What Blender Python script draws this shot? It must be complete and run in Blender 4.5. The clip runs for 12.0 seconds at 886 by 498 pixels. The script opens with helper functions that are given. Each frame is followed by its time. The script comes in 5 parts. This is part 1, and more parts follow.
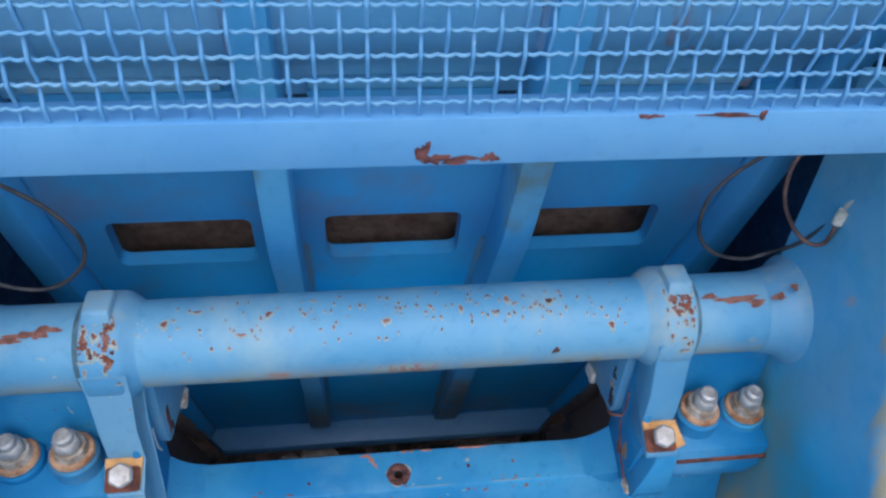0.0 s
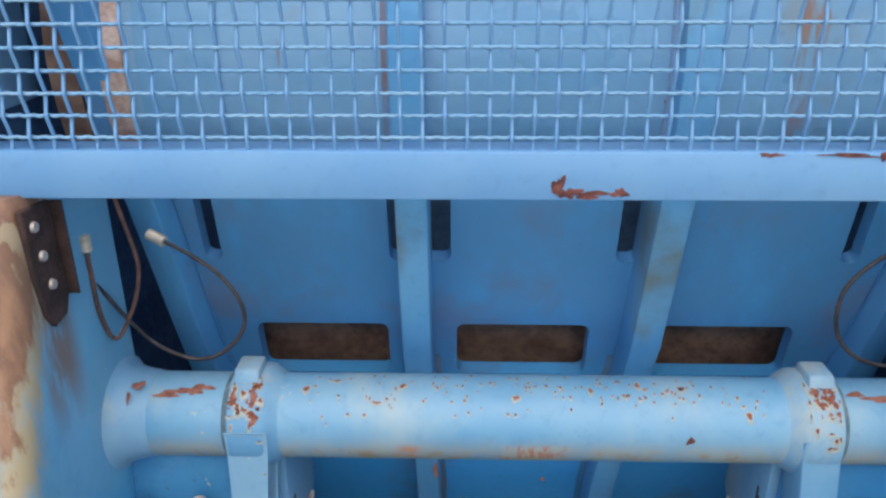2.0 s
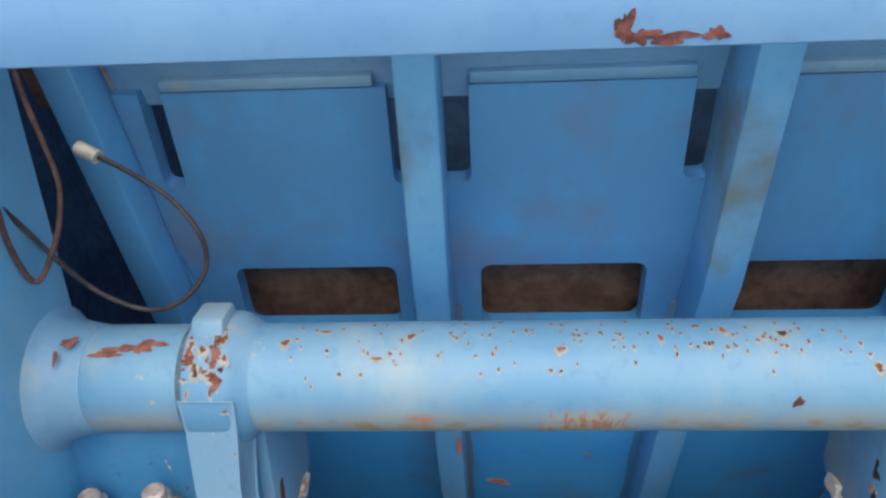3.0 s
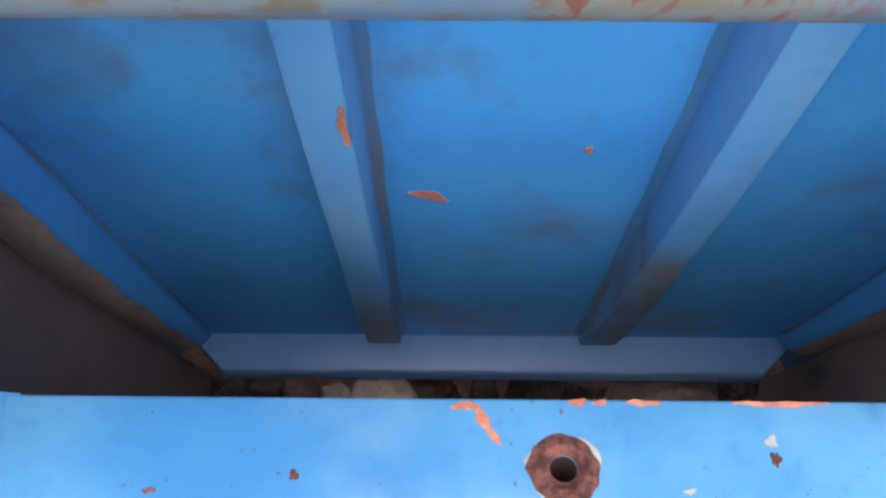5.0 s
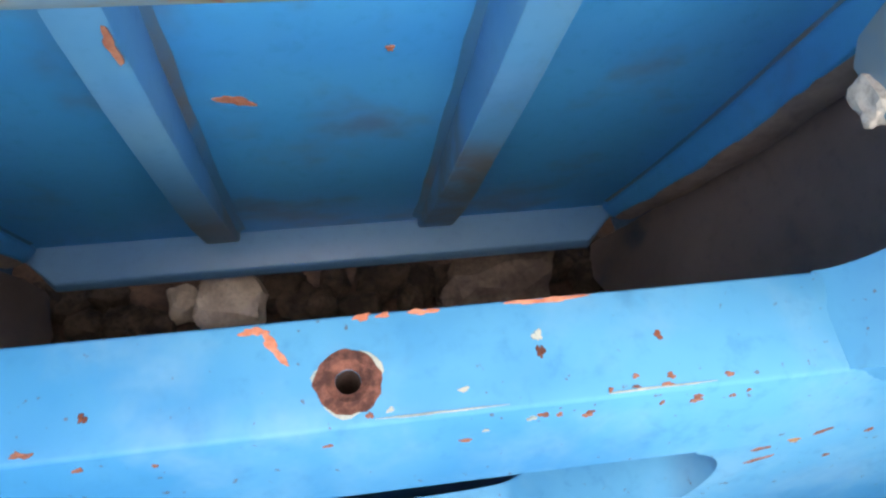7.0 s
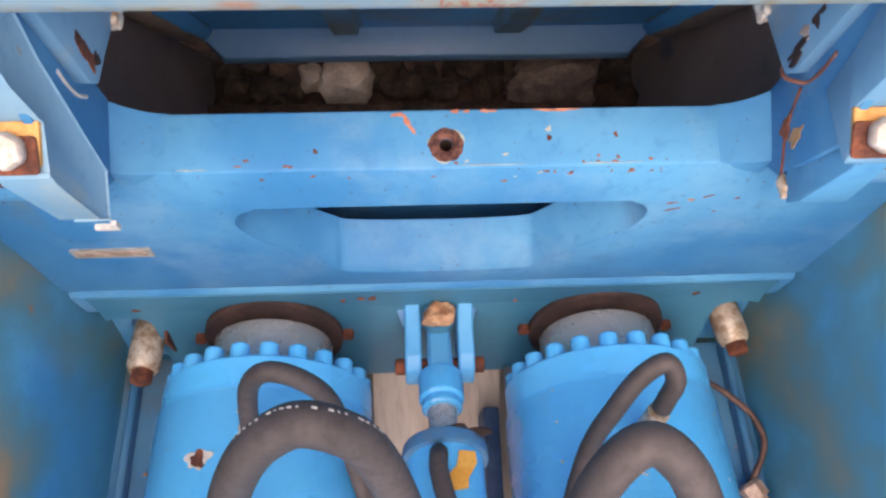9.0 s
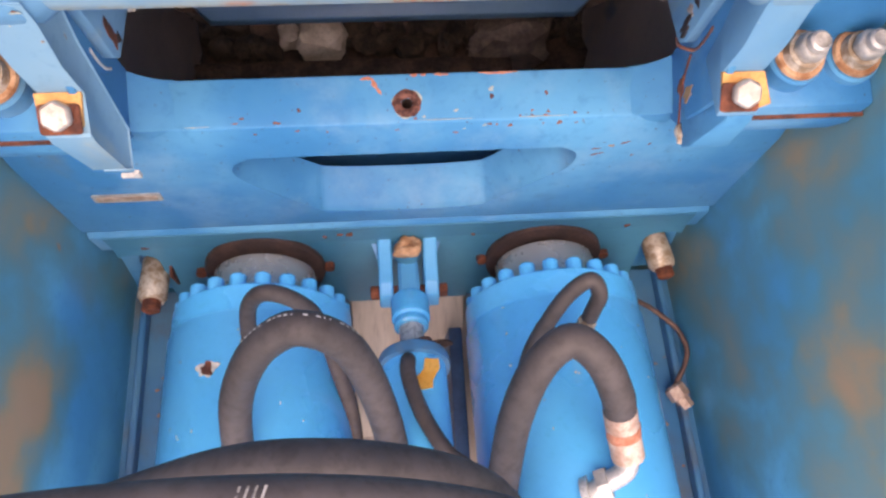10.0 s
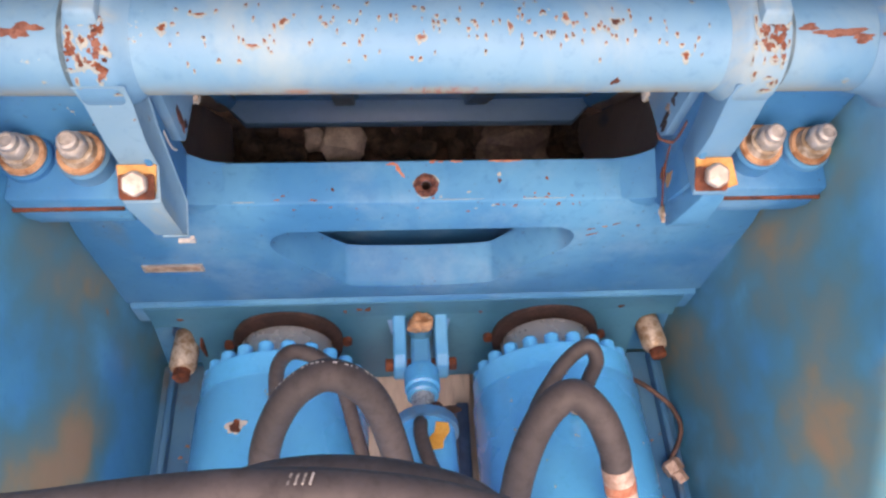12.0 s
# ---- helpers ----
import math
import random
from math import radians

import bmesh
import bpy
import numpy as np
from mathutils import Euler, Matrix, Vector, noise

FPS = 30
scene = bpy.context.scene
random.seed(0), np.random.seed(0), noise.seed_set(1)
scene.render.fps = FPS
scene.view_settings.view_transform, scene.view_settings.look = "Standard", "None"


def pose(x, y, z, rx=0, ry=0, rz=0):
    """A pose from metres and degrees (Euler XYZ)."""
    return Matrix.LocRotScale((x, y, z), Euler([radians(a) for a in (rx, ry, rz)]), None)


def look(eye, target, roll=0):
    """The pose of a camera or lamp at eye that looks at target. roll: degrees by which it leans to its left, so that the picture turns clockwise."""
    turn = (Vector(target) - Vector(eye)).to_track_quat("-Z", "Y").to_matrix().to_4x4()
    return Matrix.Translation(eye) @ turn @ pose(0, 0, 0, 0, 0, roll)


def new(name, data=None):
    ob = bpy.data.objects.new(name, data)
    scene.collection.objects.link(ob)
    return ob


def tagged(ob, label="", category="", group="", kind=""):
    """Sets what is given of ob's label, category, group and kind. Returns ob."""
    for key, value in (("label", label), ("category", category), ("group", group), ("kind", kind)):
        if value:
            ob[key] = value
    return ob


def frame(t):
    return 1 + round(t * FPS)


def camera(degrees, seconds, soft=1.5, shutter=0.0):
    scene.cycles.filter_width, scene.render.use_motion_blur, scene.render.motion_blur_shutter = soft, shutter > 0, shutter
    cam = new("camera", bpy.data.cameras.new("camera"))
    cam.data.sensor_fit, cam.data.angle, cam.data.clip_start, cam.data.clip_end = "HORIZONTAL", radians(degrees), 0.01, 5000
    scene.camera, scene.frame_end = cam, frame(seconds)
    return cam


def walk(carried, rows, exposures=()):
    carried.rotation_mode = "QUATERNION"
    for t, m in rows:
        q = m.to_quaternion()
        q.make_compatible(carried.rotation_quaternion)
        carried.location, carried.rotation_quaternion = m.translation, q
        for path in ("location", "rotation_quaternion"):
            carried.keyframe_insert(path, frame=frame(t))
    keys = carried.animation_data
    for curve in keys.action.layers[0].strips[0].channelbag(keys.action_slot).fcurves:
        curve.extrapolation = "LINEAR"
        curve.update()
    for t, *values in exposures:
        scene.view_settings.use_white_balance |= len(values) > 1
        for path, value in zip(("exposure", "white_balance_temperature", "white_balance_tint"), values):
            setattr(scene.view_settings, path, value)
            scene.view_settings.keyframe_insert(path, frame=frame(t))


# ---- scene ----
cam = camera(59.95, 12.0, soft=2.5)
PATH = [
    (0, (-0.0658, 0.4351, 1.9898), (0.1709, 1.9361, 0.6895), 3.52),
    (0.5, (-0.1050, 0.3431, 1.9339), (0.1365, 1.9636, 0.7869), 4.56),
    (1, (-0.1041, 0.3009, 1.9118), (0.0837, 2.0034, 0.8793), 4.80),
    (1.3, (-0.1082, 0.2812, 1.8886), (0.0536, 2.0438, 0.9574), 6.24),
    (1.5, (-0.1085, 0.2679, 1.8635), (0.0600, 2.1100, 1.1032), 6.12),
    (2, (-0.0938, 0.2551, 1.8250), (-0.1536, 2.1013, 1.0584), -0.38),
    (2.5, (-0.1262, 0.2706, 1.7421), (-0.2940, 2.1337, 1.0343), -2.63),
    (3, (-0.0946, 0.4755, 1.6486), (-0.2192, 2.2960, 0.8299), -2.56),
    (3.2, (-0.0843, 0.5379, 1.5461), (-0.1977, 2.3772, 0.7688), -2.43),
    (4.8, (-0.0610, 0.9823, 1.2371), (-0.1047, 2.4346, -0.1372), -1.85),
    (5, (-0.0679, 0.9721, 1.2180), (-0.0794, 2.3824, -0.2000), 0.11),
    (5.5, (-0.0349, 1.0180, 1.2158), (0.0500, 2.2749, -0.3377), 4.43),
    (6, (0.0071, 1.0263, 1.2291), (0.2491, 2.1917, -0.3781), 5.27),
    (6.5, (0.0313, 1.0244, 1.2274), (0.3921, 2.1286, -0.4006), 8.24),
    (7, (-0.0062, 0.9873, 1.2514), (0.2914, 2.1104, -0.3765), 7.47),
    (7.5, (-0.0424, 0.9306, 1.3072), (0.1043, 1.9389, -0.4137), 3.91),
    (7.7, (-0.0538, 0.9181, 1.3518), (0.0459, 1.8348, -0.4230), 2.28),
    (9.3, (-0.0434, 0.7766, 1.7058), (0.0510, 1.3408, -0.2106), 7.81),
    (9.5, (-0.0408, 0.7673, 1.7459), (0.0760, 1.2865, -0.1820), 10.45),
    (10, (-0.0338, 0.7203, 1.8407), (0.1036, 1.2031, -0.0953), 12.78),
    (10.5, (-0.0249, 0.7200, 1.8683), (0.1067, 1.2287, -0.0614), 11.05),
    (11, (-0.0280, 0.7145, 1.8660), (0.0941, 1.2477, -0.0578), 10.38),
    (11.5, (-0.0518, 0.6626, 1.8643), (0.0626, 1.2395, -0.0472), 9.67),
    (12, (-0.0679, 0.6020, 1.9534), (0.0785, 1.3734, 0.1139), 8.69),
]
EXPOSURES = [(0, 0.78, 6250, 10), (0.5, 0.93, 6700, 11), (1, 1.08, 7500, 13), (2.5, 1.04, 8050, 17), (3.2, 1.16, 8250, 17), (4.8, 1.78, 8100, 26), (5.5, 2.18, 7800, 27), (7.5, 2.04, 9000, 13), (9.3, 1.74, 9200, 27), (11, 1.62, 9500, 30), (12, 1.52, 9900, 31)]
walk(cam, [(t, look(eye, target, roll)) for t, eye, target, roll in PATH], EXPOSURES)

# ---- light ----
world = bpy.data.worlds.new("world")
scene.world = world
world.use_nodes = True
wn = world.node_tree
sky = wn.nodes.new("ShaderNodeTexSky")
sky.sky_type = "NISHITA"
sky.sun_disc = False
sky.sun_elevation = radians(60)
sky.sun_rotation = radians(190)
wn.links.new(sky.outputs[0], wn.nodes["Background"].inputs[0])
wn.nodes["Background"].inputs[1].default_value = 0.15
sun = new("sun", bpy.data.lights.new("sun", "SUN"))
sun.data.energy = 1.15
sun.data.angle = radians(70)
sun.data.color = (1.0, 0.95, 0.88)
sun.matrix_world = look((0.15, -1.14, 2.0), (0, 0.0, 0.0))

# ---- materials ----


def nodes_of(name):
    m = bpy.data.materials.new(name)
    m.use_nodes = True
    return m, m.node_tree, m.node_tree.nodes["Principled BSDF"]


def noise_node(nt, vec, scale, detail=3.0, rough=0.55, distortion=0.0):
    n = nt.nodes.new("ShaderNodeTexNoise")
    n.inputs["Scale"].default_value = scale
    n.inputs["Detail"].default_value = detail
    n.inputs["Roughness"].default_value = rough
    n.inputs["Distortion"].default_value = distortion
    nt.links.new(vec, n.inputs["Vector"])
    return n.outputs["Fac"]


def step(nt, value, lo, hi, to_lo=0.0, to_hi=1.0):
    n = nt.nodes.new("ShaderNodeMapRange")
    n.interpolation_type = "SMOOTHSTEP"
    n.inputs["From Min"].default_value, n.inputs["From Max"].default_value = lo, hi
    n.inputs["To Min"].default_value, n.inputs["To Max"].default_value = to_lo, to_hi
    nt.links.new(value, n.inputs["Value"])
    return n.outputs["Result"]


def times(nt, a, b, op="MULTIPLY"):
    n = nt.nodes.new("ShaderNodeMath")
    n.operation = op
    for i, v in enumerate((a, b)):
        if isinstance(v, (int, float)):
            n.inputs[i].default_value = v
        else:
            nt.links.new(v, n.inputs[i])
    return n.outputs[0]


def blend(nt, fac, a, b):
    n = nt.nodes.new("ShaderNodeMix")
    n.data_type = "RGBA"
    if isinstance(fac, (int, float)):
        n.inputs[0].default_value = fac
    else:
        nt.links.new(fac, n.inputs[0])
    for i, v in ((6, a), (7, b)):
        if isinstance(v, tuple):
            n.inputs[i].default_value = (*v, 1)
        else:
            nt.links.new(v, n.inputs[i])
    return n.outputs[2]


def coords(nt, stretch=(1, 1, 1)):
    """Object coordinates, shifted by a random step for each object."""
    tc = nt.nodes.new("ShaderNodeTexCoord")
    info = nt.nodes.new("ShaderNodeObjectInfo")
    mp = nt.nodes.new("ShaderNodeMapping")
    mp.inputs["Scale"].default_value = stretch
    add = nt.nodes.new("ShaderNodeVectorMath")
    add.operation = "MULTIPLY_ADD"
    add.inputs[1].default_value = (7.3, 4.1, 5.7)
    nt.links.new(info.outputs["Random"], add.inputs[0])
    nt.links.new(tc.outputs["Object"], add.inputs[2])
    nt.links.new(add.outputs[0], mp.inputs["Vector"])
    return mp.outputs[0]


def bump(nt, bsdf, height, strength=0.2, distance=0.002):
    b = nt.nodes.new("ShaderNodeBump")
    b.inputs["Strength"].default_value = strength
    b.inputs["Distance"].default_value = distance
    nt.links.new(height, b.inputs["Height"])
    nt.links.new(b.outputs[0], bsdf.inputs["Normal"])


RUST_A, RUST_B = (0.085, 0.026, 0.017), (0.26, 0.075, 0.035)
CREAM = (0.55, 0.52, 0.36)


def paint(name, base, faded, chips=0.0, chip_size=28.0, grime=0.0, rough=0.42, gloss=0.5, fade_bias=0.0, grime_tone=(0.24, 0.13, 0.05), grime_scale=3.4, grime_detail=6.0, grime_stretch=(1.0, 1.0, 0.45), layers=None):
    """Weathered machine paint: faded patches, brown grime, chips down to rust with a pale rim."""
    m, nt, bsdf = nodes_of(name)
    vec = coords(nt)
    slow = noise_node(nt, vec, 3.2, 4.0, 0.6)
    fine = noise_node(nt, vec, 55.0, 4.0, 0.6)
    tone = blend(nt, step(nt, slow, 0.36 - fade_bias, 0.68 - fade_bias), base, faded)
    dark = tuple(c * 0.8 for c in base)
    tone = blend(nt, step(nt, fine, 0.5, 0.8, 0.0, 0.45), tone, dark)
    if grime > 0:
        run = noise_node(nt, coords(nt, grime_stretch), grime_scale, grime_detail, 0.6, 0.4)
        wet = noise_node(nt, vec, 13.0, 4.0, 0.6)
        mask = times(nt, step(nt, run, 0.62 - grime * 0.2, 0.74 - grime * 0.1), step(nt, wet, 0.25, 0.65, 0.35, 0.9))
        tone = blend(nt, mask, tone, grime_tone)
    if layers:
        tone = layers(nt, tone, vec)
    bsdf.inputs["Specular IOR Level"].default_value = gloss
    rgh = step(nt, slow, 0.3, 0.7, rough - 0.07, rough + 0.12)
    height = fine
    if chips > 0:
        spot = noise_node(nt, vec, chip_size, 5.0, 0.62, 0.25)
        zone = noise_node(nt, vec, chip_size * 0.16, 2.0, 0.5)
        field = times(nt, spot, step(nt, zone, 0.38, 0.72, 0.78, 1.06))
        limit = 0.735 - 0.1 * chips
        rim = step(nt, field, limit - 0.022, limit - 0.008)
        core = step(nt, field, limit, limit + 0.008)
        flake = noise_node(nt, vec, 90.0, 3.0)
        tone = blend(nt, times(nt, rim, 0.75), tone, CREAM)
        tone = blend(nt, core, tone, blend(nt, step(nt, flake, 0.35, 0.65), RUST_A, RUST_B))
        rgh = times(nt, rgh, times(nt, core, 0.4), "ADD")
        height = times(nt, times(nt, fine, 0.25), times(nt, core, -1.0), "ADD")
    nt.links.new(tone, bsdf.inputs["Base Color"])
    nt.links.new(rgh, bsdf.inputs["Roughness"])
    bump(nt, bsdf, height, 0.25, 0.0015)
    return m


def plain(name, a, b, rough=0.6, metal=0.0, scale=20.0, strength=0.3, distance=0.002, lo=0.35, hi=0.65, stretch=(1, 1, 1)):
    """Two tones of one stuff, mixed by grain at two scales."""
    m, nt, bsdf = nodes_of(name)
    vec = coords(nt, stretch)
    slow, fine = noise_node(nt, vec, scale, 4.0, 0.6), noise_node(nt, vec, scale * 6, 4.0, 0.65)
    tone = blend(nt, step(nt, slow, lo, hi), a, b)
    tone = blend(nt, step(nt, fine, 0.45, 0.75, 0.0, 0.5), tone, tuple(c * 0.6 for c in a))
    nt.links.new(tone, bsdf.inputs["Base Color"])
    nt.links.new(step(nt, fine, 0.3, 0.7, rough - 0.08, rough + 0.1), bsdf.inputs["Roughness"])
    bsdf.inputs["Metallic"].default_value = metal
    bump(nt, bsdf, fine, strength, distance)
    return m


def axis_values(nt):
    tc = nt.nodes.new("ShaderNodeTexCoord")
    sep = nt.nodes.new("ShaderNodeSeparateXYZ")
    nt.links.new(tc.outputs["Object"], sep.inputs[0])
    return sep.outputs


def band(nt, value, lo, lo_full, hi_full, hi):
    """One between lo_full and hi_full, falling to nothing at lo and hi."""
    return times(nt, step(nt, value, lo, lo_full), step(nt, value, hi_full, hi, 1.0, 0.0))


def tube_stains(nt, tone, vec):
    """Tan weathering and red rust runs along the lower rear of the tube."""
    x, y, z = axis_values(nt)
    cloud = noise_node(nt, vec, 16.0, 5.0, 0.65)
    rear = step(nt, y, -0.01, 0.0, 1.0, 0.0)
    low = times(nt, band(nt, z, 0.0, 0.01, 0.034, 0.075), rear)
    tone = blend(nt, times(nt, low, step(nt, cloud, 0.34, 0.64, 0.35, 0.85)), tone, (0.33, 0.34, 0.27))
    speck = noise_node(nt, vec, 55.0, 5.0, 0.7)
    brown = times(nt, times(nt, band(nt, z, 0.0, 0.012, 0.034, 0.050), rear), step(nt, times(nt, cloud, speck), 0.265, 0.32))
    tone = blend(nt, times(nt, brown, 0.8), tone, (0.30, 0.20, 0.09))
    seam = times(nt, times(nt, band(nt, z, 0.004, 0.009, 0.011, 0.017), rear), step(nt, speck, 0.38, 0.6))
    tone = blend(nt, times(nt, seam, 0.75), tone, (0.42, 0.19, 0.09))
    near = times(nt, band(nt, x, -0.05, -0.034, 0.04, 0.065), times(nt, band(nt, z, 0.004, 0.012, 0.046, 0.062), rear))
    run = noise_node(nt, coords(nt, (1.0, 0.28, 0.28)), 120.0, 4.0, 0.6, 0.8)
    heart = times(nt, band(nt, x, -0.004, 0.012, 0.022, 0.038), band(nt, z, 0.012, 0.026, 0.036, 0.05))
    red = times(nt, times(nt, near, step(nt, times(nt, run, times(nt, heart, 0.09), "ADD"), 0.50, 0.60)), step(nt, speck, 0.3, 0.55, 0.55, 1.0))
    tone = blend(nt, times(nt, near, 0.45), tone, (0.42, 0.37, 0.24))
    tone = blend(nt, times(nt, red, 0.9), tone, (0.40, 0.115, 0.06))
    spot = times(nt, times(nt, band(nt, x, -0.20, -0.178, -0.168, -0.15), band(nt, z, 0.018, 0.034, 0.042, 0.058)), rear)
    return blend(nt, times(nt, spot, step(nt, speck, 0.3, 0.62)), tone, (0.46, 0.18, 0.08))


def wall_stains(nt, tone, vec):
    """Cloudy olive and rust-brown stains, a foot or so across."""
    big = noise_node(nt, coords(nt, (1.0, 1.0, 0.75)), 4.6, 3.0, 0.45, 0.2)
    fleck = noise_node(nt, vec, 24.0, 4.0, 0.6)
    both = times(nt, times(nt, big, 0.88), times(nt, fleck, 0.12), "ADD")
    both = times(nt, both, step(nt, axis_values(nt)[2], 0.72, 1.05, 0.0, 0.13), "SUBTRACT")
    x, y, z = axis_values(nt)
    west = times(nt, step(nt, x, -0.1, 0.1, 1.0, 0.0), band(nt, z, 0.46, 0.66, 0.80, 0.97))
    east = times(nt, step(nt, x, -0.1, 0.1), band(nt, z, 0.60, 0.78, 0.98, 1.12))
    both = times(nt, both, times(nt, times(nt, times(nt, west, times(nt, east, 0.8), "ADD"), 0.11), 0.03, "SUBTRACT"), "ADD")
    both = times(nt, both, step(nt, z, 0.38, 0.70, 0.05, 0.0), "SUBTRACT")
    tone = blend(nt, step(nt, both, 0.30, 0.52, 0.0, 0.85), tone, (0.06, 0.215, 0.245))
    tone = blend(nt, step(nt, both, 0.44, 0.68, 0.0, 0.95), tone, (0.255, 0.225, 0.13))
    tone = blend(nt, step(nt, both, 0.56, 0.70, 0.0, 0.85), tone, (0.40, 0.235, 0.135))
    spot = noise_node(nt, vec, 7.5, 2.0, 0.5)
    tone = blend(nt, step(nt, spot, 0.735, 0.76, 0.0, 0.8), tone, (0.40, 0.16, 0.07))
    inward = times(nt, times(nt, y, times(nt, z, 0.54), "SUBTRACT"), 0.271, "SUBTRACT")
    # paler towards the top, broken up by fine noise
    upper_pale = times(nt, step(nt, z, 0.98, 1.16, 0.0, 0.6), step(nt, fleck, 0.3, 0.6, 0.55, 1.0))
    tone = blend(nt, upper_pale, tone, (0.15, 0.37, 0.56))
    ragged = noise_node(nt, coords(nt, (1.0, 1.0, 0.28)), 22.0, 5.0, 0.65)
    reach = times(nt, inward, times(nt, ragged, 0.12), "SUBTRACT")
    inner = times(nt, step(nt, times(nt, x, x), 0.395, 0.412, 1.0, 0.0), step(nt, z, 0.90, 1.06))
    strip = times(nt, step(nt, reach, -0.026, 0.012, 1.0, 0.0), inner)
    tone = blend(nt, times(nt, strip, step(nt, ragged, 0.3, 0.55, 0.5, 0.9)), tone, (0.36, 0.29, 0.16))
    tatter = noise_node(nt, coords(nt, (1.0, 1.0, 0.3)), 34.0, 5.0, 0.6)
    core = times(nt, times(nt, step(nt, reach, -0.048, -0.034, 1.0, 0.0), inner), step(nt, tatter, 0.40, 0.47, 0.25, 1.0))
    tone = blend(nt, times(nt, core, 0.95), tone, blend(nt, step(nt, tatter, 0.45, 0.7), (0.17, 0.085, 0.055), (0.29, 0.16, 0.095)))
    drip = times(nt, times(nt, band(nt, y, 1.03, 1.06, 1.10, 1.15), band(nt, z, 1.20, 1.32, 1.46, 1.50)), step(nt, x, -0.3, -0.2, 1.0, 0.0))
    return blend(nt, times(nt, drip, step(nt, ragged, 0.36, 0.56, 0.1, 0.85)), tone, (0.17, 0.11, 0.075))


def rust_runs(nt, tone, vec):
    """Thin brown runs straight down a plate."""
    run = noise_node(nt, coords(nt, (1.0, 1.0, 0.04)), 22.0, 3.0, 0.6)
    broken = noise_node(nt, vec, 9.0, 3.0, 0.6)
    return blend(nt, times(nt, step(nt, run, 0.63, 0.68), step(nt, broken, 0.4, 0.6, 0.1, 0.8)), tone, (0.24, 0.12, 0.07))


def frame_dust(nt, tone, vec):
    """Pale dusty clouds, and dark grease specks."""
    cloud = noise_node(nt, vec, 6.5, 5.0, 0.65)
    tone = blend(nt, step(nt, cloud, 0.48, 0.72, 0.0, 0.45), tone, (0.15, 0.34, 0.50))
    soot = noise_node(nt, vec, 9.0, 4.0, 0.7, 0.6)
    tone = blend(nt, step(nt, soot, 0.60, 0.74, 0.0, 0.4), tone, (0.03, 0.13, 0.25))
    speck = noise_node(nt, vec, 130.0, 2.0, 0.5)
    return blend(nt, step(nt, speck, 0.70, 0.75, 0.0, 0.7), tone, (0.09, 0.06, 0.05))


def rib_mud(nt, tone, vec):
    """Olive mud dried on the feet of the ribs, and a few higher patches."""
    x, y, z = axis_values(nt)
    cloud = noise_node(nt, vec, 8.0, 4.0, 0.6)
    low = times(nt, band(nt, z, 0.0, 0.03, 0.14, 0.34), step(nt, cloud, 0.30, 0.58))
    patch = times(nt, times(nt, band(nt, z, 0.22, 0.30, 0.38, 0.48), step(nt, x, 0.0, 0.1)), step(nt, cloud, 0.36, 0.6))
    return blend(nt, times(nt, times(nt, low, patch, "MAXIMUM"), 0.75), tone, (0.17, 0.155, 0.10))


def plate_mud(nt, tone, vec):
    """Blue paint left in patches on a worn brown plate."""
    left = noise_node(nt, vec, 3.6, 4.0, 0.55, 0.3)
    tone = blend(nt, step(nt, left, 0.54, 0.68, 0.0, 0.7), tone, (0.06, 0.18, 0.29))
    rub = noise_node(nt, coords(nt, (1.0, 1.0, 0.4)), 14.0, 4.0, 0.6)
    return blend(nt, step(nt, rub, 0.45, 0.75, 0.0, 0.5), tone, (0.42, 0.34, 0.30))


def jaw_dust_and_tone(nt, tone, vec):
    big = noise_node(nt, vec, 4.5, 4.0, 0.6)
    fine = noise_node(nt, coords(nt, (1.0, 1.0, 0.5)), 11.0, 4.0, 0.6)
    # greyer and darker towards the top, broken up by noise
    upper_tone = times(nt, step(nt, axis_values(nt)[2], 0.72, 0.98, 0.0, 0.8), step(nt, fine, 0.25, 0.6, 0.6, 1.0))
    tone = blend(nt, upper_tone, tone, (0.065, 0.23, 0.43))
    return blend(nt, step(nt, big, 0.52, 0.72, 0.0, 0.5), tone, (0.15, 0.15, 0.20))


M_FRAME = paint("frame_paint", (0.010, 0.18, 0.40), (0.05, 0.28, 0.49), chips=0.3, chip_size=24, grime=0.12, grime_tone=(0.10, 0.16, 0.18), rough=0.55, gloss=0.26, layers=frame_dust)
M_JAW = paint("jaw_paint", (0.012, 0.35, 0.74), (0.03, 0.395, 0.79), chips=0.0, rough=0.36, gloss=0.32, layers=jaw_dust_and_tone)
M_RIB = paint("rib_paint", (0.05, 0.31, 0.60), (0.11, 0.39, 0.64), chips=0.1, grime=0.3, grime_tone=(0.13, 0.15, 0.10), layers=rib_mud)
M_RIB_SIDE = paint("stained_rib_paint", (0.03, 0.21, 0.42), (0.07, 0.26, 0.44), chips=0.1, grime=0.95, grime_tone=(0.21, 0.17, 0.08), grime_scale=5.0)
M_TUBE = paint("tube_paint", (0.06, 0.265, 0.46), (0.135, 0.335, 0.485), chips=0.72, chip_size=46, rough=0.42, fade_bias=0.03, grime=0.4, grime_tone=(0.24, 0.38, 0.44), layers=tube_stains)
M_CLAMP = paint("clamp_paint", (0.08, 0.275, 0.46), (0.16, 0.35, 0.49), chips=0.35, chip_size=60, rough=0.42, grime=0.5, grime_tone=(0.32, 0.37, 0.34), grime_scale=7.0)
M_UPPER = paint("upper_panel_paint", (0.11, 0.345, 0.57), (0.18, 0.41, 0.61), chips=0.1, chip_size=10, rough=0.33, gloss=0.6, grime=0.12, grime_tone=(0.20, 0.22, 0.18), layers=rust_runs)
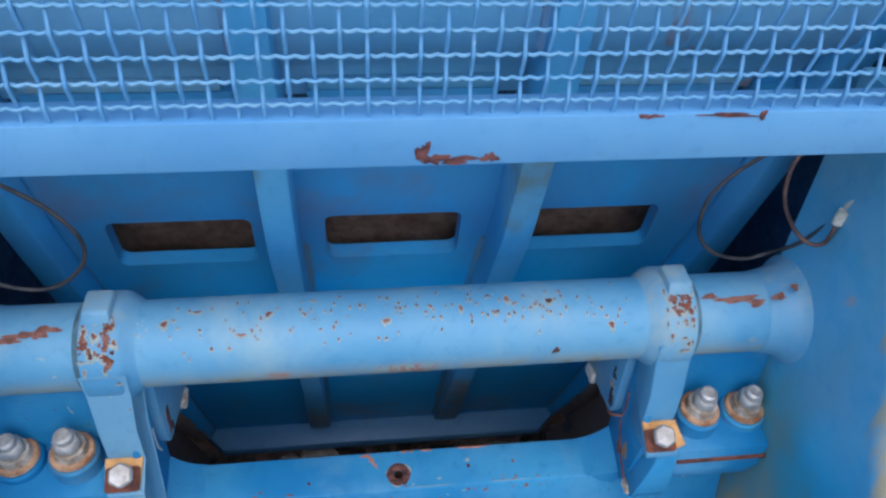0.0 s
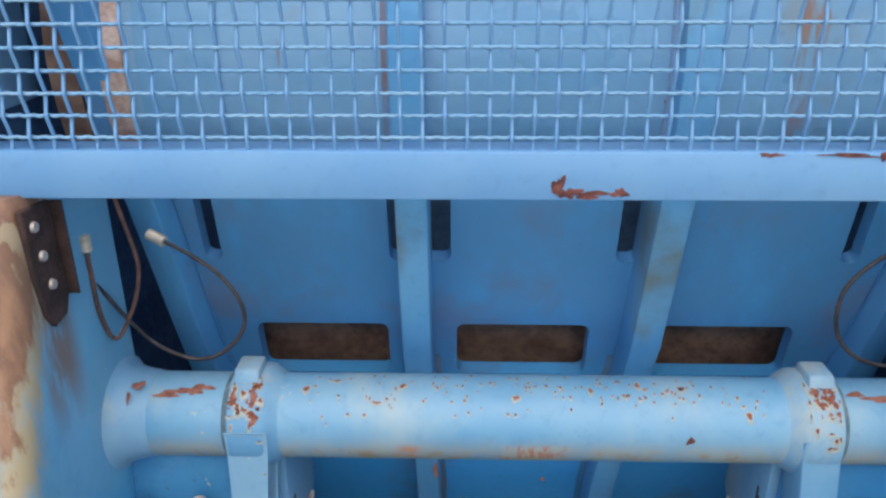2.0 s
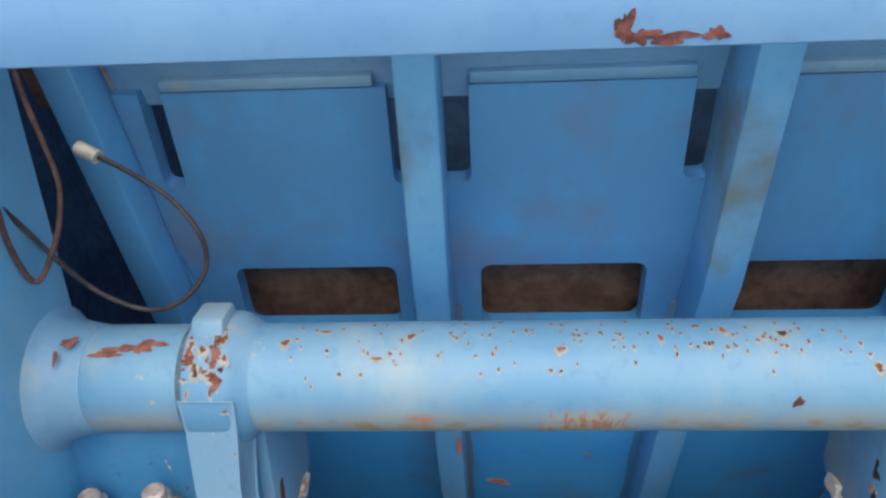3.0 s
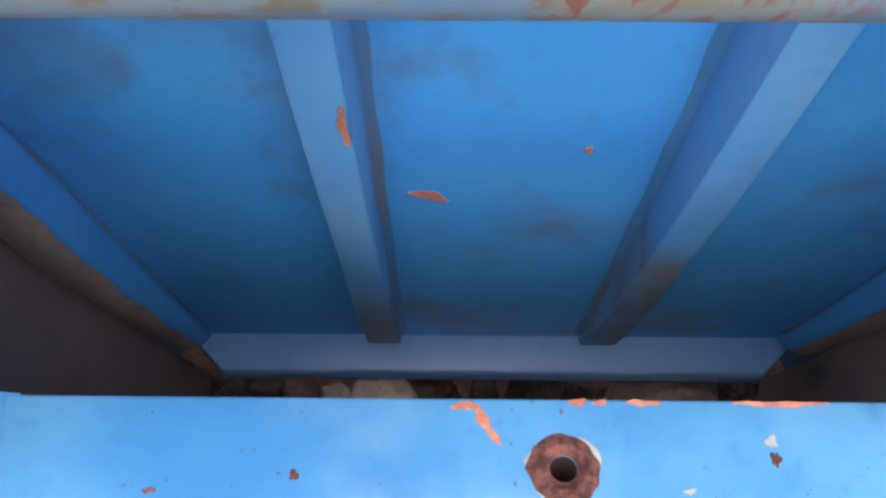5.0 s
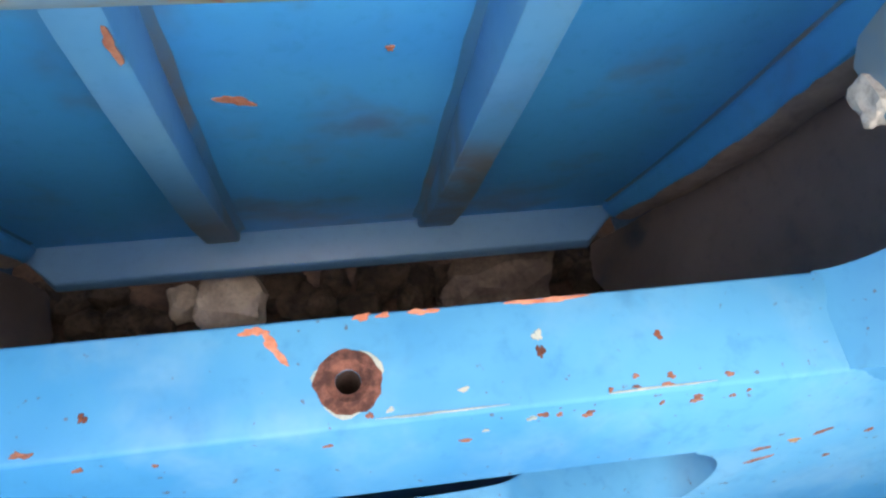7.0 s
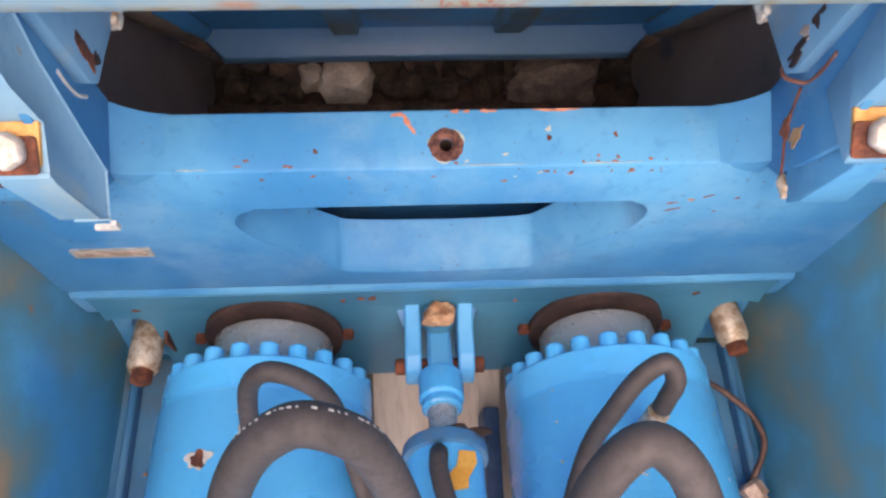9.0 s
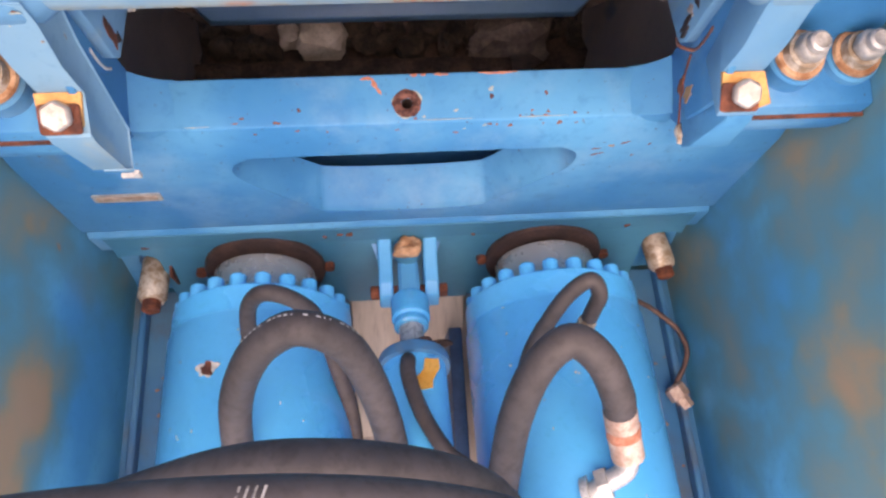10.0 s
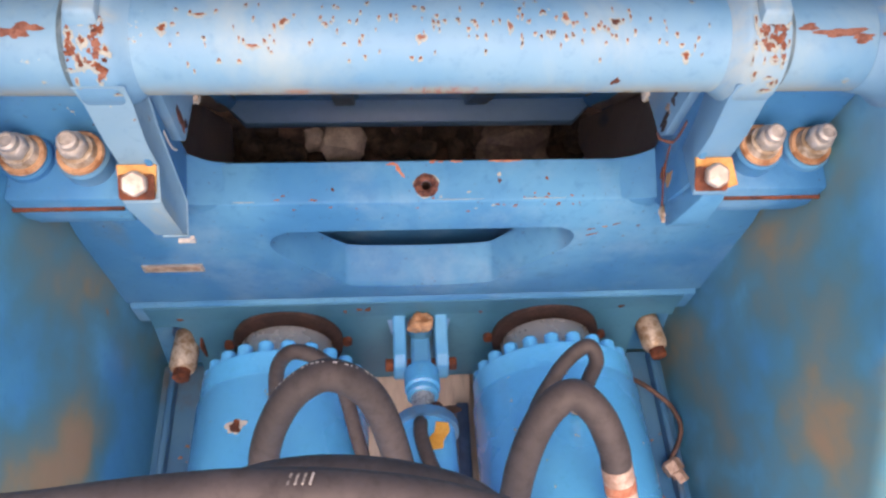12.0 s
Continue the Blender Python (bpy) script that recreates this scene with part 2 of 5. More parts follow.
M_GUARD = paint("guard_paint", (0.095, 0.29, 0.54), (0.13, 0.335, 0.56), chips=0.1, rough=0.4)
M_WIRE = paint("wire_paint", (0.11, 0.31, 0.52), (0.19, 0.39, 0.56), chips=0.0, rough=0.45)
M_WALL = paint("wall_paint", (0.008, 0.26, 0.50), (0.04, 0.38, 0.60), chips=0.25, chip_size=9, rough=0.42, layers=wall_stains)
M_CYL = paint("cylinder_paint", (0.016, 0.46, 0.90), (0.04, 0.50, 0.91), chips=0.0, rough=0.28, gloss=0.9)
# teal plate paint; its dark tone holds the shade below the ledge
M_PLATE = paint("shaded_plate_paint", (0.010, 0.135, 0.25), (0.025, 0.19, 0.31), chips=0.45, chip_size=22, rough=0.42, grime=0.4, grime_tone=(0.02, 0.09, 0.14))
M_CLEV = paint("clevis_paint", (0.02, 0.33, 0.66), (0.05, 0.38, 0.70), chips=0.6, chip_size=30, rough=0.4)
M_RUST = plain("rust", (0.075, 0.024, 0.017), (0.24, 0.07, 0.035), 0.85, 0.0, 30.0, 0.8, 0.004)
M_ORANGE = plain("orange_rust", (0.40, 0.135, 0.08), (0.52, 0.23, 0.15), 0.8, 0.0, 60.0, 0.5)
M_STAIN = plain("brown_stain", (0.24, 0.115, 0.05), (0.40, 0.23, 0.11), 0.75, 0.0, 14.0, 0.5)
M_ZINC = plain("zinc", (0.40, 0.38, 0.36), (0.58, 0.55, 0.52), 0.45, 0.4, 40.0, 0.2)
M_DIRTY_ZINC = plain("dirty_zinc", (0.34, 0.24, 0.16), (0.66, 0.60, 0.52), 0.5, 0.35, 45.0, 0.4)
M_STEEL = plain("polished_steel", (0.48, 0.48, 0.48), (0.60, 0.60, 0.58), 0.28, 0.35, 14.0, 0.03)
M_RUBBER = plain("hose_rubber", (0.048, 0.040, 0.042), (0.074, 0.061, 0.062), 0.64, 0.0, 9.0, 0.25)
M_CABLE = plain("cable_rubber", (0.022, 0.022, 0.026), (0.07, 0.06, 0.06), 0.5, 0.0, 40.0, 0.3)
M_BROWN_CABLE = plain("brown_cable", (0.05, 0.025, 0.022), (0.15, 0.08, 0.065), 0.55, 0.0, 40.0, 0.3)
M_BOOT = plain("boot_rust", (0.022, 0.013, 0.013), (0.052, 0.028, 0.026), 0.85, 0.0, 30.0, 0.6)
M_ROD = plain("piston_steel", (0.54, 0.54, 0.54), (0.64, 0.63, 0.61), 0.3, 0.6, 1.5, 0.01)
M_CRUD = plain("light_rust_specks", (0.30, 0.13, 0.09), (0.45, 0.25, 0.18), 0.85, 0.0, 60.0, 0.5)
M_RIM = plain("flaked_rust", (0.075, 0.028, 0.024), (0.25, 0.10, 0.075), 0.9, 0.0, 110.0, 1.0, 0.003)
M_FLAP = paint("worn_plate", (0.38, 0.32, 0.30), (0.50, 0.42, 0.38), rough=0.7, gloss=0.3, layers=plate_mud)
M_SEAM = paint("seam_rust", (0.14, 0.30, 0.50), (0.20, 0.36, 0.54), chips=1.3, chip_size=26, rough=0.6, grime=1.0, grime_tone=(0.25, 0.13, 0.09), grime_scale=9.0)
M_LIP = plain("muddy_lip", (0.33, 0.27, 0.23), (0.45, 0.36, 0.28), 0.8, 0.0, 7.0, 0.4)
M_SHIM = plain("orange_shim", (0.52, 0.24, 0.07), (0.68, 0.36, 0.13), 0.7, 0.0, 40.0, 0.4)
M_BROKEN = plain("broken_metal", (0.30, 0.17, 0.10), (0.62, 0.57, 0.50), 0.6, 0.1, 30.0, 0.6, lo=0.3, hi=0.5)
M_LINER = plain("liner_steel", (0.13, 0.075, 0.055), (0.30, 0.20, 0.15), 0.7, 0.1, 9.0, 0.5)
M_ROCK = plain("dark_rock", (0.032, 0.024, 0.022), (0.115, 0.085, 0.065), 0.9, 0.0, 18.0, 0.8, 0.006)
M_PALE_ROCK = plain("pale_rock", (0.62, 0.54, 0.47), (0.85, 0.78, 0.70), 0.9, 0.0, 22.0, 0.8, 0.006)
M_MUD = plain("mud", (0.038, 0.024, 0.02), (0.10, 0.062, 0.047), 0.9, 0.0, 16.0, 0.7, 0.006)
M_GROUND = plain("ground_gravel", (0.22, 0.19, 0.15), (0.42, 0.37, 0.31), 0.95, 0.0, 12.0, 0.8, 0.01)
M_TAN = plain("tan_panel", (0.48, 0.39, 0.34), (0.64, 0.54, 0.48), 0.7, 0.0, 14.0, 0.3, stretch=(1.0, 0.15, 0.15))
M_ALU = plain("plate_metal", (0.42, 0.40, 0.36), (0.62, 0.60, 0.55), 0.45, 0.6, 60.0, 0.2)
M_PRINT = plain("hose_print", (0.13, 0.12, 0.11), (0.40, 0.38, 0.36), 0.6, 0.0, 90.0, 0.1)
M_WHITE = plain("bare_metal", (0.42, 0.43, 0.43), (0.55, 0.55, 0.53), 0.6, 0.0, 60.0, 0.1)
M_PANEL = plain("worn_panel", (0.24, 0.17, 0.13), (0.42, 0.33, 0.27), 0.6, 0.1, 60.0, 0.1)
# navy paint of the post and sockets; on the rear walls it imitates shade
M_NAVY = plain("navy_paint_and_gap_shade", (0.012, 0.05, 0.12), (0.028, 0.09, 0.19), 0.5, 0.0, 12.0, 0.2)
M_TAG = plain("orange_tag", (0.75, 0.34, 0.05), (0.82, 0.44, 0.10), 0.6, 0.0, 30.0, 0.2)
M_CREAM_CHIP = plain("primer", (0.24, 0.32, 0.33), (0.34, 0.38, 0.35), 0.7, 0.0, 60.0, 0.2)
M_WASHER = plain("washer_rust", (0.26, 0.11, 0.05), (0.55, 0.33, 0.20), 0.75, 0.0, 45.0, 0.5)
M_CHIP = plain("bright_rust", (0.15, 0.055, 0.042), (0.29, 0.125, 0.09), 0.85, 0.0, 60.0, 0.6)
# dusty tray paint, also darkened for the shade beside the cheek wall
M_TRAY = paint("dusty_shaded_tray_paint", (0.02, 0.17, 0.36), (0.05, 0.22, 0.38), chips=0.3, chip_size=16, grime=0.9, grime_tone=(0.10, 0.11, 0.11))
M_FERRULE = plain("ferrule_zinc", (0.42, 0.26, 0.20), (0.66, 0.54, 0.47), 0.55, 0.25, 30.0, 0.4)
M_BOLT = plain("bolt_zinc", (0.40, 0.35, 0.31), (0.60, 0.56, 0.53), 0.45, 0.2, 30.0, 0.3)
M_SCAB = plain("purple_rust", (0.075, 0.026, 0.026), (0.21, 0.075, 0.065), 0.85, 0.0, 70.0, 0.6)
M_GROOVE = plain("groove_shadow_grime", (0.06, 0.13, 0.17), (0.14, 0.22, 0.26), 0.6, 0.0, 30.0, 0.3)
M_SLAB = plain("slab_rock", (0.13, 0.10, 0.09), (0.25, 0.20, 0.17), 0.9, 0.0, 18.0, 0.8, 0.006)
M_CONN = plain("connector", (0.45, 0.43, 0.36), (0.68, 0.65, 0.56), 0.5, 0.2, 60.0, 0.2)

# ---- building helpers ----
V = Vector


def part(name, bm, material, parent=None, label="", smooth=35):
    """Links a bmesh, whose points are in world metres, as one mesh object, under a thing or a part."""
    base = V((0, 0, 0))
    p = parent
    while p is not None:
        base += p.location
        p = p.parent
    bmesh.ops.recalc_face_normals(bm, faces=bm.faces)
    me = bpy.data.meshes.new(name)
    bm.to_mesh(me)
    bm.free()
    me.transform(Matrix.Translation(-base))
    me.materials.append(material)
    if smooth:
        me.shade_smooth()
        me.set_sharp_from_angle(angle=radians(smooth))
    ob = new(name, me)
    ob.parent = parent
    if label:
        tagged(ob, label)
    return ob


def thing(name, at, label, category, group="", kind=""):
    ob = new(name)
    ob.empty_display_size = 0.05
    ob.location = at
    return tagged(ob, label, category, group, kind)


def bevelled(bm, width, segments=2):
    if width > 0:
        edges = [e for e in bm.edges if len(e.link_faces) == 2 and e.calc_face_angle(0) > 0.5]
        bmesh.ops.bevel(bm, geom=edges, offset=width, segments=segments, profile=0.5, affect="EDGES", clamp_overlap=True)
    return bm


def box(lo, hi, bevel=0.003, bm=None):
    b = bmesh.new()
    bmesh.ops.create_cube(b, size=1.0)
    for v in b.verts:
        v.co = V([(lo[i] + hi[i]) / 2 + v.co[i] * (hi[i] - lo[i]) for i in range(3)])
    bevelled(b, bevel)
    return join(bm, b)


def join(bm, b):
    """Adds b to bm and returns bm; without bm, b itself."""
    if bm is None:
        return b
    me = bpy.data.meshes.new("join")
    b.to_mesh(me)
    b.free()
    bm.from_mesh(me)
    bpy.data.meshes.remove(me)
    return bm


def prism(yz, x0, x1, bevel=0.003, bm=None):
    """A profile of y, z points drawn out along x."""
    b = bmesh.new()
    va = [b.verts.new((x0, y, z)) for y, z in yz]
    vb = [b.verts.new((x1, y, z)) for y, z in yz]
    n = len(yz)
    b.faces.new(va)
    b.faces.new(vb)
    for i in range(n):
        b.faces.new((va[i], va[(i + 1) % n], vb[(i + 1) % n], vb[i]))
    bmesh.ops.recalc_face_normals(b, faces=b.faces)
    bevelled(b, bevel)
    return join(bm, b)


def axes_of(d):
    d = V(d).normalized()
    u = d.cross(V((1, 0, 0)) if abs(d.x) < 0.9 else V((0, 1, 0))).normalized()
    return d, u, d.cross(u)


def lathe(origin, direction, profile, n=32, bm=None, cap=True):
    """Rings of (distance along, radius) about an axis."""
    b = bmesh.new()
    d, u, w = axes_of(direction)
    o = V(origin)
    rings = []
    for s, r in profile:
        rings.append([b.verts.new(o + d * s + (u * math.cos(a) + w * math.sin(a)) * r) for a in [2 * math.pi * i / n for i in range(n)]])
    for ra, rb in zip(rings, rings[1:]):
        for i in range(n):
            b.faces.new((ra[i], ra[(i + 1) % n], rb[(i + 1) % n], rb[i]))
    if cap:
        b.faces.new(rings[0])
        b.faces.new(rings[-1])
    return join(bm, b)


def smooth_line(points, per=8):
    """A Catmull-Rom line through the points."""
    p = [V(q) for q in points]
    p = [p[0] * 2 - p[1]] + p + [p[-1] * 2 - p[-2]]
    out = []
    for i in range(1, len(p) - 2):
        a, b, c, d = p[i - 1:i + 3]
        for k in range(per):
            t = k / per
            out.append(0.5 * ((2 * b) + (c - a) * t + (2 * a - 5 * b + 4 * c - d) * t * t + (3 * b - a - 3 * c + d) * t ** 3))
    out.append(p[-2])
    return out


def sweep(line, r, n=14, bm=None):
    b = bmesh.new()
    rings, u = [], None
    for i, q in enumerate(line):
        d = (line[min(i + 1, len(line) - 1)] - line[max(i - 1, 0)]).normalized()
        if u is None:
            u = axes_of(d)[1]
        u = (u - d * u.dot(d)).normalized()
        w = d.cross(u)
        rings.append([b.verts.new(q + (u * math.cos(2 * math.pi * k / n) + w * math.sin(2 * math.pi * k / n)) * r) for k in range(n)])
    for ra, rb in zip(rings, rings[1:]):
        for k in range(n):
            b.faces.new((ra[k], ra[(k + 1) % n], rb[(k + 1) % n], rb[k]))
    b.faces.new(rings[0])
    b.faces.new(rings[-1])
    return join(bm, b)


def lofted(rows):
    """A closed mesh through rings of equal count."""
    b = bmesh.new()
    rings = [[b.verts.new(p) for p in r] for r in rows]
    n = len(rings[0])
    for ra, rb in zip(rings, rings[1:]):
        for k in range(n):
            b.faces.new((ra[k], ra[(k + 1) % n], rb[(k + 1) % n], rb[k]))
    b.faces.new(rings[0])
    b.faces.new(rings[-1])
    bmesh.ops.recalc_face_normals(b, faces=b.faces)
    return b


def cut(bm, cutters):
    """bm with the cutters (bmeshes) taken away."""
    def temp(b):
        bmesh.ops.recalc_face_normals(b, faces=b.faces)
        me = bpy.data.meshes.new("temp")
        b.to_mesh(me)
        b.free()
        return new("temp", me)
    body = temp(bm)
    tools = [temp(c) for c in cutters]
    for tool in tools:
        mod = body.modifiers.new("cut", "BOOLEAN")
        mod.operation, mod.solver, mod.object = "DIFFERENCE", "EXACT", tool
    me = bpy.data.meshes.new_from_object(body.evaluated_get(bpy.context.evaluated_depsgraph_get()))
    out = bmesh.new()
    out.from_mesh(me)
    for ob in [body] + tools:
        bpy.data.objects.remove(ob)
    return out


def round_rect(w, h, r, n=4):
    pts = []
    for cx, cy, a0 in ((w / 2 - r, h / 2 - r, 0), (-w / 2 + r, h / 2 - r, 90), (-w / 2 + r, -h / 2 + r, 180), (w / 2 - r, -h / 2 + r, 270)):
        for k in range(n + 1):
            a = radians(a0 + 90 * k / n)
            pts.append((cx + r * math.cos(a), cy + r * math.sin(a)))
    return pts


def plate_of(outline, o, u, v, n, t0, t1, bevel=0.0, bm=None):
    """A plate with an outline in the plane o, u, v, from t0 to t1 along n."""
    b = bmesh.new()
    o, u, v, n = V(o), V(u), V(v), V(n)
    lo = [b.verts.new(o + u * x + v * y + n * t0) for x, y in outline]
    hi = [b.verts.new(o + u * x + v * y + n * t1) for x, y in outline]
    k = len(outline)
    b.faces.new(lo)
    b.faces.new(hi)
    for i in range(k):
        b.faces.new((lo[i], lo[(i + 1) % k], hi[(i + 1) % k], hi[i]))
    bmesh.ops.recalc_face_normals(b, faces=b.faces)
    bevelled(b, bevel, 1)
    return join(bm, b)


def blob(w, h, seed, n=18, rough=0.35):
    """An uneven outline, about w by h."""
    rng = random.Random(seed)
    ph = [rng.uniform(0, 6.28) for _ in range(4)]
    out = []
    n = max(n, 24)
    for i in range(n):
        a = 2 * math.pi * i / n
        r = 1 + rough * (0.5 * math.sin(2 * a + ph[0]) + 0.5 * math.sin(3 * a + ph[1]) + 0.4 * math.sin(5 * a + ph[2]) + 0.3 * math.sin(7 * a + ph[3]))
        out.append((w / 2 * r * math.cos(a), h / 2 * r * math.sin(a)))
    return out


def stone(centre, size, seed, rough=0.2, boxy=0.0):
    rng = random.Random(seed)
    b = bmesh.new()
    bmesh.ops.create_icosphere(b, subdivisions=3, radius=1.0)
    off = V((rng.uniform(0, 50), rng.uniform(0, 50), rng.uniform(0, 50)))
    for v in b.verts:
        d = v.co.normalized()
        block = (abs(d.x) ** 9 + abs(d.y) ** 9 + abs(d.z) ** 9) ** (-1 / 9)
        r = (1 - boxy) + boxy * block
        r *= 1 + rough * noise.noise(d * 1.4 + off) + 0.4 * rough * noise.noise(d * 4 + off)
        v.co = V(centre) + V([d[i] * size[i] / 2 * r for i in range(3)])
    return b


def hexagon(r):
    return [(r * math.cos(radians(60 * k + 30)), r * math.sin(radians(60 * k + 30))) for k in range(6)]


# ---- ground and walls ----
g = bmesh.new()
bmesh.ops.create_grid(g, x_segments=40, y_segments=40, size=150.0)
for v in g.verts:
    v.co.z = -0.9 + 0.03 * noise.noise(v.co * 0.3)
tagged(part("ground", g, M_GROUND), "tan gravel ground under the machine", "ground", kind="structure")

WALL_X = 0.605
WALL_LINE = [(1.275, 1.545), (1.06, 1.545), (1.035, 1.50), (1.0, 1.35), (0.94, 1.18), (0.80, 0.98), (0.52, 0.78), (0.18, 0.62), (-0.05, 0.45), (-0.05, -0.05), (0.5, -0.1), (1.275, -0.3)]


def side_wall(name, sign):
    """A thick cheek plate with a rounded front edge."""
    b = prism(WALL_LINE, sign * WALL_X, sign * (WALL_X + 0.2), 0)
    front = [e for e in b.edges if abs(abs(e.verts[0].co.x) - WALL_X) < 1e-4 and abs(abs(e.verts[1].co.x) - WALL_X) < 1e-4
             and max(e.verts[0].co.y, e.verts[1].co.y) < 1.2]
    bmesh.ops.bevel(b, geom=front, offset=0.035, segments=5, profile=0.5, affect="EDGES")
    for level in (0.95, 0.7):
        bmesh.ops.bisect_plane(b, geom=b.verts[:] + b.edges[:] + b.faces[:], plane_co=(0, 0, level), plane_no=(0, 0, 1))
    for v in b.verts:
        if v.co.z < 0.701 and abs(v.co.x) < WALL_X + 0.05:
            v.co.x -= sign * 0.017
    ob = part(name, b, M_WALL, smooth=50)
    return tagged(ob, "thick blue cheek wall with brown rust stains", "wall", kind="structure")


side_wall("wall_west", -1)
side_wall("wall_east", 1)
# rear walls: dark navy stands in for the shade deep beside the jaw
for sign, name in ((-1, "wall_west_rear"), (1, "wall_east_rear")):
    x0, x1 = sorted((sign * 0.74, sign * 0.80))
    tagged(part(name, box((x0, 1.1, -0.6), (x1, 2.35, 2.3), 0.004), M_NAVY), "side plate of the machine, coloured navy for the gap's shade", "wall", kind="structure")
tagged(part("wall_north", box((-0.78, 2.36, -0.9), (0.78, 2.42, 2.3), 0), M_NAVY), "steel end wall behind the jaw, coloured dark navy for shade", "wall", kind="structure")

# ---- the swinging jaw ----
J0, JD, JN = V((0, 1.477, 1.172)), V((0, 0.2149, -0.9766)), V((0, -0.9766, -0.2149))


def jq(x, s, o):
    """A place on the jaw: x, the way down its back, the height off its back."""
    return J0 + JD * s + JN * o + V((x, 0, 0))


def jbox(x0, x1, s0, s1, o0, o1, bevel=0.003, bm=None):
    b = bmesh.new()
    bmesh.ops.create_cube(b, size=1.0)
    for v in b.verts:
        v.co = jq(x0 + (v.co.x + 0.5) * (x1 - x0), s0 + (v.co.y + 0.5) * (s1 - s0), o0 + (v.co.z + 0.5) * (o1 - o0))
    bmesh.ops.recalc_face_normals(b, faces=b.faces)
    bevelled(b, bevel)
    return join(bm, b)


def jhole(x0, x1, s0, s1, r=0.016):
    return plate_of(round_rect(x1 - x0, s1 - s0, r), jq((x0 + x1) / 2, (s0 + s1) / 2, 0), (1, 0, 0), JD, JN, -0.08, 0.08)


def left_edge(z):
    return -0.625 + (1.45 - z) * 0.090


def right_edge(z):
    return 0.675 - (1.45 - z) * 0.131


def jaw_y(z):
    """The jaw's back, which bends away at the foot."""
    d = max(0.0, 0.9 - z)
    return 1.477 + (1.172 - z) * 0.22 + 0.163 * d * d


jaw = thing("swing_jaw", (0.0, 1.75, 0.2), "big blue ribbed swing jaw, glossy paint with orange chips", "crusher jaw")
holes = [jhole(x0, x1, 0.0, 0.119) for x0, x1 in ((-0.471, -0.233), (-0.11, 0.128), (0.254, 0.489))]
holes += [jhole(x0, x1, -0.36, -0.14, 0.012) for x0, x1 in ((-0.537, -0.507), (-0.222, -0.119), (0.157, 0.192), (0.527, 0.557))]
outline = [(left_edge(1.445), -0.28), (right_edge(1.445), -0.28), (right_edge(0.95), 0.2273), (left_edge(0.95), 0.2273)]
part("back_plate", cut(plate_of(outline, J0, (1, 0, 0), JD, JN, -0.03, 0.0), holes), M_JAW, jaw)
b = bmesh.new()
levels = [0.9501 - 0.0604 * i for i in range(13)]
grid = [[b.verts.new((xe, jaw_y(z) + dy, z)) for xe, dy in ((left_edge(z), 0), (right_edge(z), 0), (right_edge(z), 0.03), (left_edge(z), 0.03))] for z in levels]
for ra, rb in zip(grid, grid[1:]):
    for k in range(4):
        b.faces.new((ra[k], ra[(k + 1) % 4], rb[(k + 1) % 4], rb[k]))
b.faces.new(grid[0])
b.faces.new(grid[-1])
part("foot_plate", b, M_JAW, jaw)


def bend(z):
    """How far the upper sheets swing back above the plate."""
    d = max(0.0, z - 1.58)
    return 1.6 * d * d


UPPER_LEVELS = [1.426, 1.478, 1.50, 1.54, 1.58, 1.62, 1.66, 1.70, 1.74, 1.78, 1.82, 1.87, 1.92, 1.98]


def upper_sheet(name, x0, x1, lift, thick, mat, label):
    rows = []
    for z in UPPER_LEVELS:
        y = jaw_y(z) + 0.022 - (lift + 0.022) * min(1.0, max(0.0, (z - 1.465) / 0.075)) + bend(z)
        rows.append([(x0, y, z), (x1, y, z), (x1, y + thick, z), (x0, y + thick, z)])
    return part(name, lofted(rows), mat, jaw, label, smooth=60)


upper_sheet("upper_panel", -0.572, 0.735, 0.045, 0.012, M_UPPER, "pale grey-blue curved upper panel")
upper_sheet("panel_strip", -0.555, -0.44, 0.052, 0.02, M_UPPER, "raised strip of the upper panel")
upper_sheet("edge_strip", -0.682, -0.642, 0.05, 0.03, M_LINER, "rusty brown edge strip")
upper_sheet("edge_strip", -0.608, -0.5725, 0.055, 0.03, M_FERRULE, "tan worn edge strip")
for x in (-0.207, 0.19):
    rows = [[(x + dx, jaw_y(z) - 0.045 + dy + bend(z), z) for dx, dy in ((-0.007, 0.002), (-0.004, -0.005), (0.012, -0.012), (0.012, 0.003))] for z in UPPER_LEVELS[3:]]
    part("seam", lofted(rows), M_SEAM, jaw, "rusty stained weld seam")
for x0, x1 in ((-0.507, -0.236), (-0.119, 0.157), (0.262, 0.527)):
    part("plate_lip", jbox(x0 + 0.001, x1 - 0.001, -0.297, -0.281, -0.041, 0.001, 0.003), M_CLAMP, jaw, "pale top edge of the plate")


def on_line(z, table):
    """Straight-line values between (z, value) pairs, highest first."""
    for (za, va), (zb, vb) in zip(table, table[1:]):
        if z >= zb:
            f = min(1.0, max(0.0, (za - z) / (za - zb)))
            return va + (vb - va) * f
    return table[-1][1]


# across: the two ribs draw together on the way down
RIB_L = ([(1.17, -0.201), (0.92, -0.189), (0.60, -0.186), (0.20, -0.197)], [(1.17, -0.152), (0.92, -0.145), (0.60, -0.143), (0.20, -0.143)])
RIB_R = ([(1.5, 0.194), (1.17, 0.184), (0.92, 0.158), (0.60, 0.148), (0.20, 0.147)], [(1.5, 0.244), (1.17, 0.234), (0.92, 0.204), (0.60, 0.195), (0.20, 0.206)])
RIB_LEVELS = [1.98, 1.9, 1.82, 1.74, 1.66, 1.58, 1.5, 1.34, 1.17, 1.02, 0.865, 0.75, 0.6, 0.48, 0.36, 0.27, 0.226]


